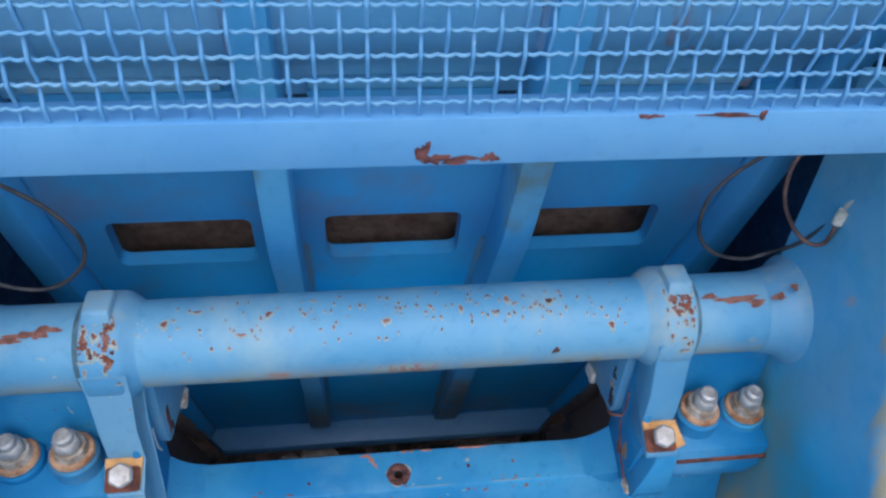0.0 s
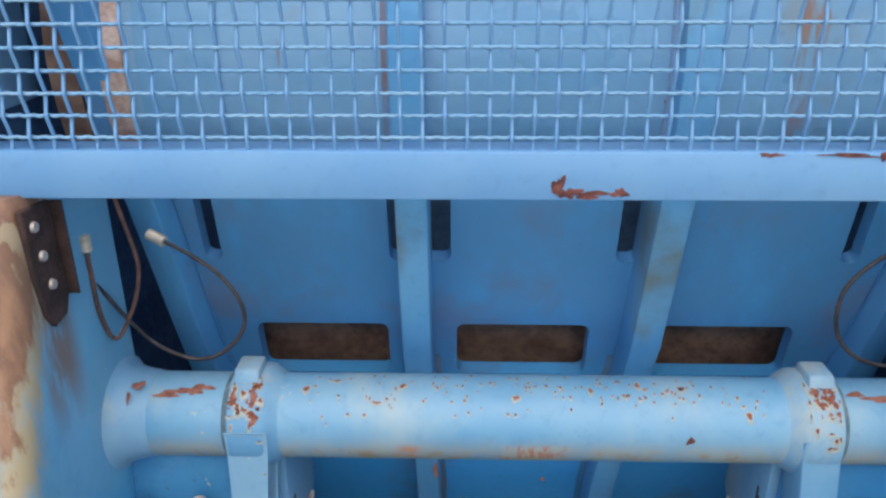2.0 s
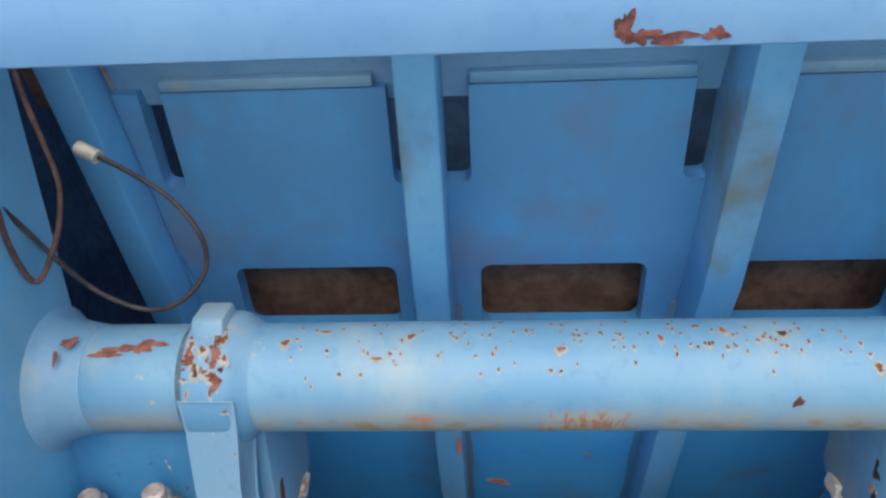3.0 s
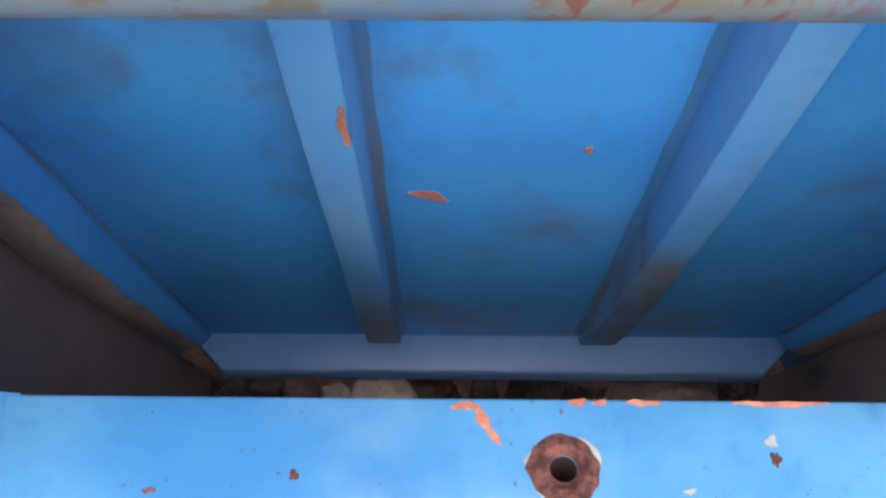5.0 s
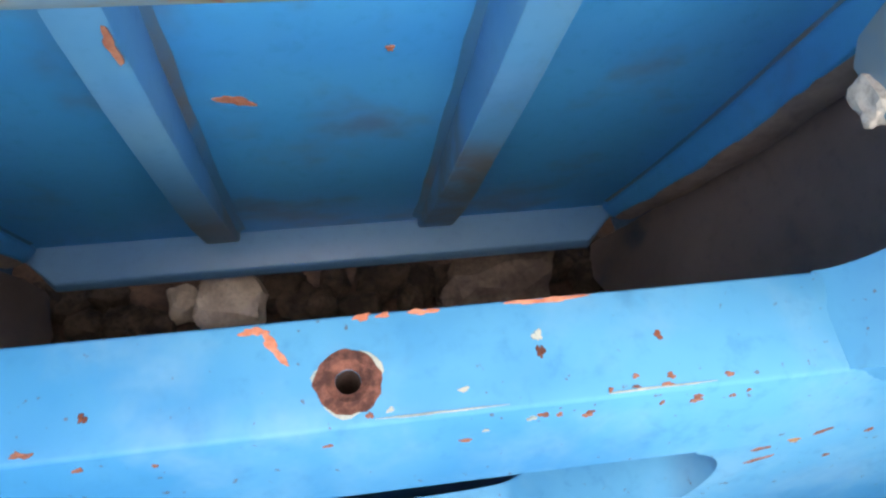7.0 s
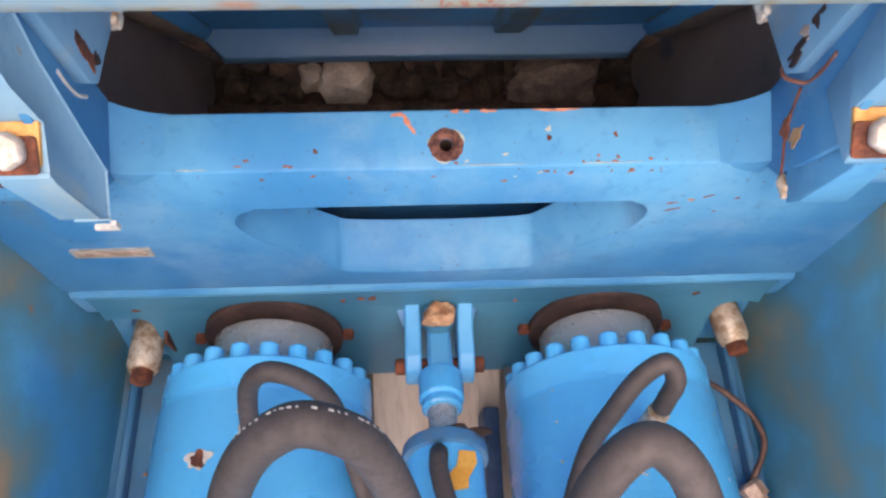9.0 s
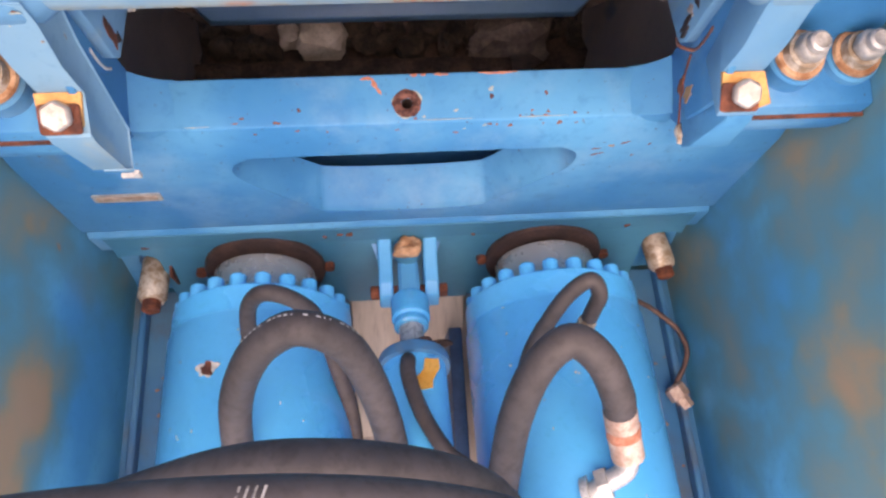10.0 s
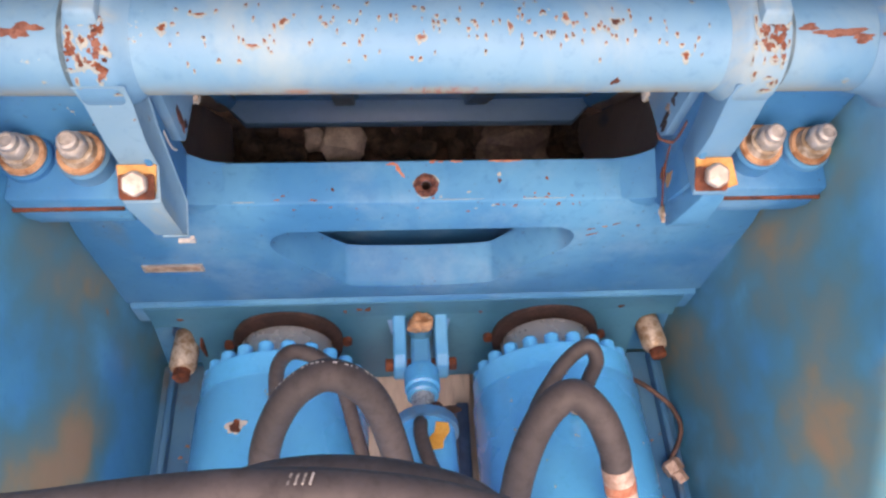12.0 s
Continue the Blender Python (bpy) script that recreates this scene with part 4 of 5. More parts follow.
ring_out = [(0.0214 * (1 + rng.uniform(-0.07, 0.05)) * math.cos(2 * math.pi * i / 28), 0.0212 * (1 + rng.uniform(-0.07, 0.05)) * math.sin(2 * math.pi * i / 28)) for i in range(28)]
CH_N = bolt_n
va = [wear.verts.new(V((0, 1.195, 0.8146)) + V((a, 0, 0)) + bs * b + CH_N * 0.0006) for a, b in ring_in]
vm = [wear.verts.new(V((0, 1.195, 0.8146)) + V((a * 1.7, 0, 0)) + bs * b * 1.7 + CH_N * (0.004 + rng.uniform(-0.001, 0.001))) for a, b in ring_in]
vb = [wear.verts.new(V((0, 1.195, 0.8146)) + V((a, 0, 0)) + bs * b + CH_N * 0.0008) for a, b in ring_out]
for ra, rb in ((va, vm), (vm, vb)):
    for i in range(28):
        wear.faces.new((ra[i], ra[(i + 1) % 28], rb[(i + 1) % 28], rb[i]))
# bore wall and bottom are coloured dark for the shade inside the hole
part("bore_wall", lathe(V((0, 1.195, 0.8146)) - bolt_n * 0.058, bolt_n, [(0, 0.0078), (0.058, 0.0078)], 20, cap=False), M_BOOT, beam, "rusty bore wall, darkened for the shade in the hole")
edge_out = blob(0.0425, 0.0415, 23, 28, 0.16)
flat = bmesh.new()
va = [flat.verts.new(V((0, 1.195, 0.8146)) + V((p * 0.8, 0, 0)) + bs * q * 0.8 + bolt_n * 0.0004) for p, q in edge_out]
vb = [flat.verts.new(V((0, 1.195, 0.8146)) + V((p, 0, 0)) + bs * q + bolt_n * 0.0003) for p, q in edge_out]
for i in range(28):
    flat.faces.new((va[i], va[(i + 1) % 28], vb[(i + 1) % 28], vb[i]))
part("rim_edge", flat, M_CREAM_CHIP, beam, "pale edge round the rust")
part("bore", lathe(V((0, 1.195, 0.8146)) - bolt_n * 0.060, bolt_n, [(0, 0.0079), (0.006, 0.0079)], 20), M_BOOT, beam, "rusty bore bottom, darkened for the shade in the hole")
part("hole_rim", wear, M_RIM, beam, "rusty worn rim of the hole")
part("ledge", prism([(1.126, 0.458), (1.1175, 0.449), (1.1115, 0.378), (1.14, 0.37), (1.19, 0.45)], -0.585, 0.585, 0.003), M_FRAME, beam)
for sign in (-1, 1):
    x0, x1 = sorted((sign * 0.390, sign * 0.60))
    part("end_post", prism([(1.205, 0.79), (1.205, 1.16), (1.246, 1.16), (1.246, 0.79)], x0, x1, 0.006), M_FRAME, beam)
    rows = []
    for k in range(11):
        f = k / 10
        x, h = sign * (0.330 + 0.058 * f), 0.034 * f ** 2.0
        rows.append([(x, 1.2405, 0.8195 + h), (x, 1.205, 0.8158 + h * 0.75), (x, 1.168 - 0.006 * f, 0.8113 + h * 0.4), (x, 1.162, 0.775), (x, 1.22, 0.775)])
    part("corner_fillet", lofted(rows), M_FRAME, beam, smooth=60)


def beam_chip(x, z, w, h, seed, mat=None, ang=0.0):
    """A flake on the beam's rear faces, placed by x and z."""
    for (ya, za), (yb, zb) in zip(profile, profile[1:4]):
        if zb <= z <= za:
            f = (za - z) / (za - zb)
            d = V((0, ya - yb, za - zb)).normalized()
            c, sn = math.cos(ang), math.sin(ang)
            pts = [(a * c - b * sn, a * sn + b * c) for a, b in blob(w, h, seed, 16, 0.4)]
            part("paint_chip", plate_of(pts, (x, ya + (yb - ya) * f, z), (1, 0, 0), d, V((0, -d.z, d.y)), -0.001, 0.0007), mat or M_RUST, beam)


def top_chip(x, y, w, h, seed, mat=None, ang=0.0):
    """A flake on the beam's top face."""
    c, sn = math.cos(ang), math.sin(ang)
    pts = [(a * c - b * sn, a * sn + b * c) for a, b in blob(w, h, seed, 16, 0.4)]
    part("paint_chip", plate_of(pts, (x, y, 0.82 - (1.24 - y) * 0.123), (1, 0, 0), bs, bolt_n, -0.001, 0.0007), mat or M_RUST, beam)


rng = random.Random(31)
top_chip(-0.044, 1.222, 0.006, 0.026, 2, M_ORANGE, 0.6)
top_chip(-0.056, 1.234, 0.014, 0.006, 3, M_ORANGE)
top_chip(0.124, 1.202, 0.005, 0.009, 4)
top_chip(0.124, 1.213, 0.006, 0.008, 14, M_CREAM_CHIP)
top_chip(0.205, 1.205, 0.005, 0.006, 5)
for x, w, sd in ((0.012, 0.012, 6), (0.052, 0.018, 7), (0.135, 0.045, 8), (0.026, 0.007, 21)):
    top_chip(x, 1.237, w, 0.004, sd, M_ORANGE)
top_chip(-0.155, 1.19, 0.005, 0.006, 9)
for i in range(30):
    x = rng.choice((rng.uniform(0.0, 0.25), rng.uniform(-0.3, 0.27)))
    if rng.random() < 0.5:
        top_chip(x, 1.171 + abs(rng.gauss(0, 0.004)), rng.uniform(0.003, 0.009), rng.uniform(0.002, 0.0042), 100 + i, M_CHIP if rng.random() < 0.8 else M_CREAM_CHIP)
    else:
        beam_chip(x, 0.803 - abs(rng.gauss(0, 0.006)), rng.uniform(0.003, 0.009), rng.uniform(0.002, 0.0042), 100 + i, M_CHIP if rng.random() < 0.8 else M_CREAM_CHIP)
for x, z, w, ang, mat in ((0.295, 0.727, 0.016, 0.15, M_CHIP), (0.318, 0.735, 0.010, 0.1, M_STAIN), (0.300, 0.708, 0.022, 0.45, M_CHIP), (0.338, 0.742, 0.013, 0.4, M_CHIP), (0.378, 0.736, 0.006, 0.2, M_RUST), (0.36, 0.70, 0.005, 0.2, M_CHIP)):
    beam_chip(x, z, w, 0.0032, int(1000 * x), mat, ang)
for x0, x1 in ((0.02, 0.085), (0.165, 0.225), (0.035, 0.05), (-0.315, -0.285)):
    top_chip((x0 + x1) / 2, 1.1700, x1 - x0, 0.0014, int(900 + 1000 * x1), M_CREAM_CHIP)
plate = thing("data_plate", (-0.455, 1.14, 0.63), "small bare metal data plate on the blue beam", "data plate")
fd = V((0, 0.026, 0.272)).normalized()
fn = V((0, -fd.z, fd.y))
po = V((-0.459, 1.1383, 0.6125))
pu = V((1, 0, 0.0)).normalized()
sh = part("sheet", plate_of(round_rect(0.110, 0.027, 0.003), po, pu, fd, fn, 0.0, 0.0025), M_ALU, plate)
part("panel", plate_of(round_rect(0.096, 0.015, 0.002), po, pu, fd, fn, 0.0025, 0.0033), M_PANEL, sh, "worn unreadable printed panel")

# ---- bolted side blocks ----


def stud(o, n):
    s = thing("capped_stud", o, "zinc nut and washer on a blue boss, rust stained", "bolt", "studs on the side blocks")
    part("boss", lathe(o, n, [(-0.012, 0.037), (0.040, 0.037), (0.044, 0.034)], 32), M_FRAME, s)
    was = part("washer", lathe(o + n * 0.044, n, [(0, 0.031), (0.003, 0.033), (0.008, 0.031)], 28), M_WASHER, s, "rust-orange washer")
    part("spacer", lathe(o + n * 0.052, n, [(0, 0.025), (0.014, 0.023)], 28), M_DIRTY_ZINC, was)
    d, u, v = axes_of(n)
    part("nut", plate_of(hexagon(0.0205), o + n * 0.066, u, v, n, 0, 0.020, 0.003), M_ZINC, s, "zinc hexagon nut")
    part("stud_end", lathe(o + n * 0.086, n, [(0, 0.0135), (0.011, 0.0135), (0.014, 0.010), (0.010, 0.0085)], 20), M_ZINC, s)
    return s


for sign in (-1, 1):
    blk = thing("side_block", (sign * 0.54, 1.15, 0.9), "blue bearing block bolted beside the cheek wall", "bearing block", "side blocks")
    x0, x1 = sorted((sign * 0.44, sign * 0.606))
    bb = prism([(1.112, 0.948), (1.106, 0.90), (1.108, 0.878), (1.25, 0.875), (1.25, 1.10), (1.20, 1.09), (1.195, 0.958)], x0, x1, 0)
    for v in bb.verts:
        if abs(v.co.x) > 0.6 and v.co.z < 0.91:
            v.co.x -= sign * (0.026 if v.co.z < 0.89 else 0.010)
    part("body", bevelled(bb, 0.005), M_FRAME, blk)
    part("seam", prism([(1.105, 0.928), (1.105, 0.923), (1.125, 0.923), (1.125, 0.928)], x0 + 0.005, x1 - 0.005, 0), M_RUST, blk, "rusty seam")
    n = V((0, -0.15, 0.989))
    for x, y, z in ((0.490, 1.154, 1.042), (0.576, 1.163, 1.026)):
        stud(V((sign * x, y, z)) - n * 0.098, n)

# ---- hydraulic cylinders ----
AX = V((0, -0.970, 0.242)).normalized()
AU = V((0, AX.z, -AX.y))
PX, PU = V((0, -0.94, 0.342)), V((0, 0.342, 0.94))
HOLE_Y, HOLE_Z = 1.083, 0.302
RAM_X = {-1: -0.286, 1: 0.281}
carrier = thing("cylinder_plate", (0, 1.05, 0.1), "blue mounting plate below the beam with rust flecks", "mounting plate")
pl = prism([(1.115, 0.448), (1.1125, 0.42), (1.1085, 0.385), (1.0975, 0.346), (1.083, 0.302), (1.0305, 0.158), (1.08, 0.14), (1.13, 0.30), (1.16, 0.40), (1.15, 0.446)], -0.56, 0.56, 0)
tools = [lathe(V((RAM_X[sign], HOLE_Y, HOLE_Z)) - PX * 0.09, PX, [(0, 0.1195), (0.2, 0.1195)], 48) for sign in (-1, 1)]
tools += [plate_of(round_rect(0.085, 0.30, 0.03), (sign * 0.529, 1.10, 0.215), (1, 0, 0), (0, 0.3, 1), (0, -1, 0), -0.2, 0.2) for sign in (-1, 1)]
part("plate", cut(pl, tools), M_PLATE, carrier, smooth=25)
part("rear_sheet", plate_of([(-0.60, -0.15), (0.60, -0.15), (0.60, 0.075), (-0.60, 0.075)], (0, HOLE_Y, HOLE_Z), (1, 0, 0), PU, PX, -0.075, -0.055), M_FRAME, carrier)
for sign in (-1, 1):
    o = V((RAM_X[sign], HOLE_Y, HOLE_Z))
    part("boot", lathe(o - PX * 0.034, PX, [(0, 0.119), (0.044, 0.119), (0.049, 0.115), (0.053, 0.10), (0.055, 0.02)], 48), M_BOOT, carrier, "dark rust-brown rod boot")
    for s2 in (-1, 1):
        part("rim_clip", lathe(o + V((s2 * 0.128, 0, 0)), PX, [(-0.005, 0.011), (0.012, 0.010)], 14), M_RUST, carrier)
for x, s, w, h, sd in ((-0.128, 0.118, 0.010, 0.008, 1), (-0.109, 0.118, 0.012, 0.014, 2), (-0.13, 0.062, 0.026, 0.01, 3), (-0.157, 0.11, 0.008, 0.008, 4), (-0.50, 0.09, 0.014, 0.008, 5), (0.435, 0.1, 0.012, 0.01, 6), (0.13, 0.09, 0.008, 0.006, 7)):
    p = V((x, 1.110 + (s - 0.083) * 0.09, 0.302 + s)) if s > 0.075 else V((x, 1.083 + s * 0.364, 0.302 + s))
    part("paint_chip", plate_of(blob(w, h, 900 + sd), p, (1, 0, 0), (0, 0.2, 0.98), (0, -0.98, 0.2), -0.004, 0.0025), M_RUST, carrier)


def ram(sign):
    o = V((RAM_X[sign], HOLE_Y, HOLE_Z))
    c = thing("hydraulic_cylinder", o + AX * 0.3, "large glossy blue hydraulic cylinder with ring of socket bolts", "hydraulic cylinder", "hydraulic cylinders")
    part("rod", lathe(o + AX * 0.021, AX, [(0, 0.099), (0.003, 0.1005), (0.12, 0.1005)], 56), M_ROD, c, "bright steel piston rod")
    f = o + AX * 0.115
    part("flange", lathe(f, AX, [(0, 0.105), (0.0, 0.166), (0.004, 0.17), (0.05, 0.17)], 64), M_CYL, c)
    part("barrel", lathe(f + AX * 0.05, AX, [(0, 0.1715), (0.006, 0.1715), (0.01, 0.174), (0.80, 0.174)], 64), M_CYL, c)
    for i in range(22):
        a = 2 * math.pi * i / 22
        p = f + (V((1, 0, 0)) * math.cos(a) + AU * math.sin(a)) * 0.153
        part("socket_bolt", lathe(p, -AX, [(-0.002, 0.0148), (0.020, 0.0148), (0.023, 0.012)], 14), M_CYL, c)
    return c


left_ram, right_ram = ram(-1), ram(1)


def barrel_chip(owner, sign, along, ang, w, h, seed, mat):
    o = V((RAM_X[sign], HOLE_Y, HOLE_Z)) + AX * along
    b = bmesh.new()
    pts = blob(w, h, seed, 16, 0.35)

    def at(a, c, r):
        t = radians(ang) + a / 0.174
        return o + AX * c + (V((1, 0, 0)) * math.sin(t) + AU * math.cos(t)) * r
    mid = b.verts.new(at(0, 0, 0.1752))
    lift = 0.0004 if mat is M_RUST else 0.0
    mid.co = at(0, 0, 0.1752 + lift)
    ring = [b.verts.new(at(a, c, 0.1748 + lift)) for a, c in pts]
    for i in range(len(ring)):
        b.faces.new((mid, ring[i], ring[(i + 1) % len(ring)]))
    part("paint_chip", b, mat, owner)


barrel_chip(left_ram, -1, 0.27, -21, 0.036, 0.03, 3, M_WHITE)
barrel_chip(left_ram, -1, 0.27, -21, 0.025, 0.022, 6, M_RUST)
rng = random.Random(77)
for owner, sign in ((left_ram, -1), (right_ram, 1)):
    for i in range(16):
        barrel_chip(owner, sign, rng.uniform(0.17, 0.55), rng.uniform(-50, 50), rng.uniform(0.002, 0.005), rng.uniform(0.002, 0.006), 300 + i, M_WHITE)

# trays beside the cylinders, with a raised outer edge
for sign in (-1, 1):
    x0, x1 = sorted((sign * 0.13, sign * 0.604))
    tagged(part("tray", plate_of([(x0, -0.02), (x1, -0.02), (x1, 1.0), (x0, 1.0)], V((0, 1.05, 0.165)), (1, 0, 0), V((0, -0.985, 0.17)), V((0, 0.17, 0.985)), -0.012, 0.0), M_TRAY),
           "blue sloping floor plate beside the cylinder", "floor plate", kind="structure")
for sign in (-1, 1):
    x0, x1 = sorted((sign * 0.552, sign * 0.566))
    tagged(part("tray_edge", plate_of([(x0, -0.01), (x1, -0.01), (x1, 1.0), (x0, 1.0)], V((0, 1.05, 0.165)), (1, 0, 0), V((0, -0.985, 0.17)), V((0, 0.17, 0.985)), 0.002, 0.034, 0.003), M_TRAY),
           "blue raised edge of the floor plate", "floor edge", kind="structure")
tagged(part("floor_pan", box((-0.60, 0.2, -0.24), (0.60, 1.24, -0.2), 0.004), M_TAN), "tan dusty floor pan below the cylinders", "floor", kind="structure")

tan_panel = [(1.055, 0.150), (0.74, -0.06), (0.74, -0.075), (1.055, 0.130)]
tagged(part("tan_panel", prism(tan_panel, -0.125, 0.125, 0.002), M_TAN), "tan dusty sloping panel between the cylinders", "panel", kind="structure")

rng = random.Random(55)
flecks = thing("rust_flake", (0.0, 0.9, 0.2), "loose brown rust flakes lying on the floor plates", "debris")
for i in range(34):
    s = rng.choice((-1, 1))
    x, y = s * rng.uniform(0.47, 0.575), rng.uniform(0.55, 1.0)
    z = 0.165 + (1.05 - y) * 0.1726
    w = rng.uniform(0.003, 0.010)
    part("flake", plate_of(blob(w, w * rng.uniform(0.5, 1.3), 400 + i), (x, y, z), (1, 0, 0), (0, -0.985, 0.17), (0, 0.17, 0.985), 0.0, 0.002), M_CRUD, flecks)

# ---- clevis and retract cylinder ----
clev = thing("clevis", (0, 1.05, 0.3), "blue double-lug clevis with rusty pin", "clevis")
AX = V((0, -0.88, 0.475)).normalized()
AU = V((0, AX.z, -AX.y))
co = V((0, 1.085, 0.305))
for sign in (-1, 1):
    lug = [(0.03, -0.055), (0.03, 0.115), (0.01, 0.105), (-0.05, 0.05), (-0.09, 0.036), (-0.108, 0.015), (-0.108, -0.02), (-0.09, -0.04)]
    part("lug", plate_of(lug, co + V((sign * 0.031, 0, 0)), -AX, AU, (sign, 0, 0), 0.0, 0.027, 0.003), M_CLEV, clev)
    foot = [tuple((co + AU * q + AX * w)[1:]) for q, w in ((0.02, -0.012), (0.128, -0.018), (0.13, 0.002), (0.03, 0.02))]
    fb = prism(foot, 0.0, 1.0, 0)
    for v in fb.verts:
        k = min(1.0, max(0.0, (v.co.z - 0.36) / 0.05))
        v.co.x = sign * ((0.030 - 0.004 * k) + (0.029 + 0.027 * k) * v.co.x)
    part("lug_foot", bevelled(fb, 0.003), M_GUARD, clev)
    part("pin_end", lathe(co + AX * 0.085 + V((sign * 0.060, 0, 0)), (sign, 0, 0), [(0, 0.014), (0.014, 0.014), (0.016, 0.010)], 16), M_RUST, clev, "rusty pin end")
part("pin", lathe(co + AX * 0.085 + V((-0.06, 0, 0)), (1, 0, 0), [(0, 0.013), (0.12, 0.013)], 16), M_RUST, clev)
part("bolt_boss", lathe(co + AU * 0.03 + AX * 0.010, AU, [(0, 0.030), (0.034, 0.030), (0.046, 0.022), (0.05, 0.010)], 24), M_PLATE, clev)
part("eye_bolt", stone(co + AU * 0.078 + AX * 0.040, (0.050, 0.040, 0.042), 12, 0.4, 0.4), M_WASHER, clev, "tan corroded lump of a bolt head", smooth=25)
ret = thing("retract_cylinder", co + AX * 0.3, "slim blue retract cylinder with orange tag", "hydraulic cylinder")
part("eye", plate_of([(-0.020, 0.02), (0.020, 0.02), (0.021, 0.13), (-0.021, 0.13)], co, (1, 0, 0), AX, AU, -0.03, 0.03, 0.006), M_CLEV, ret)
part("collar", lathe(co + AX * 0.105, AX, [(0, 0.034), (0.006, 0.037), (0.05, 0.037), (0.054, 0.031), (0.062, 0.033), (0.068, 0.033), (0.072, 0.028)], 28), M_CYL, ret)
part("rod", lathe(co + AX * 0.17, AX, [(0, 0.023), (0.12, 0.023)], 28), M_STEEL, ret, "bright steel rod")
part("gland", lathe(co + AX * 0.247, AX, [(0, 0.064), (0.006, 0.066), (0.022, 0.066), (0.024, 0.058)], 32), M_RIB_SIDE, ret, "dirty greasy gland")
part("grease", plate_of(blob(0.07, 0.03, 63, 20, 0.4), co + AX * 0.2465 + V((0.028, 0, 0)) + AU * 0.045, (1, 0, 0), AU, -AX, 0.0, 0.004), M_BOOT, ret, "dark grease")
bar = part("barrel", lathe(co + AX * 0.27, AX, [(0, 0.058), (0.6, 0.058)], 36), M_CYL, ret)
part("tag", plate_of([(0.0, -0.03), (0.024, -0.027), (0.025, -0.008), (0.012, 0.014), (0.01, 0.03), (-0.014, 0.034), (-0.018, 0.01), (-0.004, -0.006)], co + AX * 0.315 + V((0.018, 0, 0)), (1, 0, 0), AX, AU, 0.0565, 0.0590), M_TAG, bar, "orange paper tag")
post = thing("frame_post", (0.11, 0.8, -0.2), "dark navy steel post between the cylinders", "post")
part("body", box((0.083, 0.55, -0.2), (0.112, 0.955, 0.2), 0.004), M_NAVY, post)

# ---- fittings under the ledge ----
for sign, fx, fy, fz in ((-1, -0.51, 1.035, 0.297), (1, 0.53, 1.06, 0.282)):
    f = thing("grease_fitting", (fx, fy, fz), "grimy galvanised fitting with rusty plug under the ledge", "fitting", "fittings under the ledge")
    d = V((0.0, -0.93, 0.28) if sign < 0 else (0.16, -0.97, 0.12)).normalized()
    o = V((fx, fy + 0.06, fz - 0.012))
    part("body", lathe(o, d, [(-0.03, 0.024), (-0.026, 0.027), (0.03, 0.0285), (0.066, 0.0285), (0.076, 0.023)], 18), M_DIRTY_ZINC, f)
    part("plug", lathe(o + d * 0.076, d, [(0, 0.019), (0.018, 0.019), (0.022, 0.014)], 8), M_RUST, f, "rusty hexagon plug")
    part("socket", lathe(o - d * 0.02, -d, [(-0.004, 0.034), (0.012, 0.036), (0.05, 0.036)], 18), M_NAVY, f, "dark blue socket")
    part("bracket", prism([(fy + 0.07, fz + 0.03), (fy + 0.035, fz + 0.02), (fy + 0.03, fz - 0.04), (fy + 0.06, fz - 0.04)], *sorted((fx - sign * 0.042, fx - sign * 0.036)), 0.001), M_RUST, f, "rusty thin bracket")

# ---- hoses ----


def hose(name, points, r, label, mat=None, category="hose", per=8):
    h = thing(name, points[len(points) // 2], label, category, "hydraulic hoses" if category == "hose" else "cables")
    line = smooth_line(points, per)
    part("sheath", sweep(line, r, 16), mat or M_RUBBER, h, smooth=60)
    return h, line


h, line = hose("hydraulic_hose", [(-0.285, 0.69, 0.52), (-0.281, 0.728, 0.6), (-0.267, 0.792, 0.69), (-0.229, 0.843, 0.78), (-0.181, 0.87, 0.83), (-0.14, 0.87, 0.84),
                (-0.097, 0.849, 0.80), (-0.066, 0.797, 0.71), (-0.043, 0.713, 0.6), (-0.035, 0.60, 0.48), (-0.05, 0.42, 0.36)], 0.0245, "thick black hydraulic hose arching over the cylinder")
rng = random.Random(41)
for k in range(26, 48):
    a, c = line[k], line[k + 1]
    d = (c - a).normalized()
    side = d.cross(V((0, 0.62, 0.78))).normalized()
    up = side.cross(d).normalized()
    if rng.random() < 0.75:
        w = rng.uniform(0.0008, 0.0034)
        part("print_bar", plate_of([(-w, -0.0013), (w, -0.0010), (w, 0.0013), (-w, 0.0009)], a + up * 0.0245, d, side, up, -0.002, 0.0005), M_WHITE, h, "worn white printed bar")
part("ferrule", lathe((-0.283, 0.708, 0.56), (0.02, 0.4, 0.8), [(-0.05, 0.026), (0.02, 0.0275), (0.03, 0.0275)], 20), M_DIRTY_ZINC, h, "grey crimped ferrule")
h, line = hose("hydraulic_hose", [(-0.273, 0.89, 0.525), (-0.272, 0.906, 0.56), (-0.26, 0.943, 0.63), (-0.227, 0.954, 0.68), (-0.183, 0.943, 0.66), (-0.154, 0.918, 0.60),
     (-0.133, 0.849, 0.50), (-0.112, 0.753, 0.42), (-0.11, 0.55, 0.34)], 0.0135, "thin black hydraulic hose looping behind the thick one")
part("ferrule", lathe((-0.273, 0.885, 0.51), (0.0, 0.3, 0.8), [(-0.02, 0.017), (0.045, 0.0155)], 16), M_DIRTY_ZINC, h, "grey ferrule")
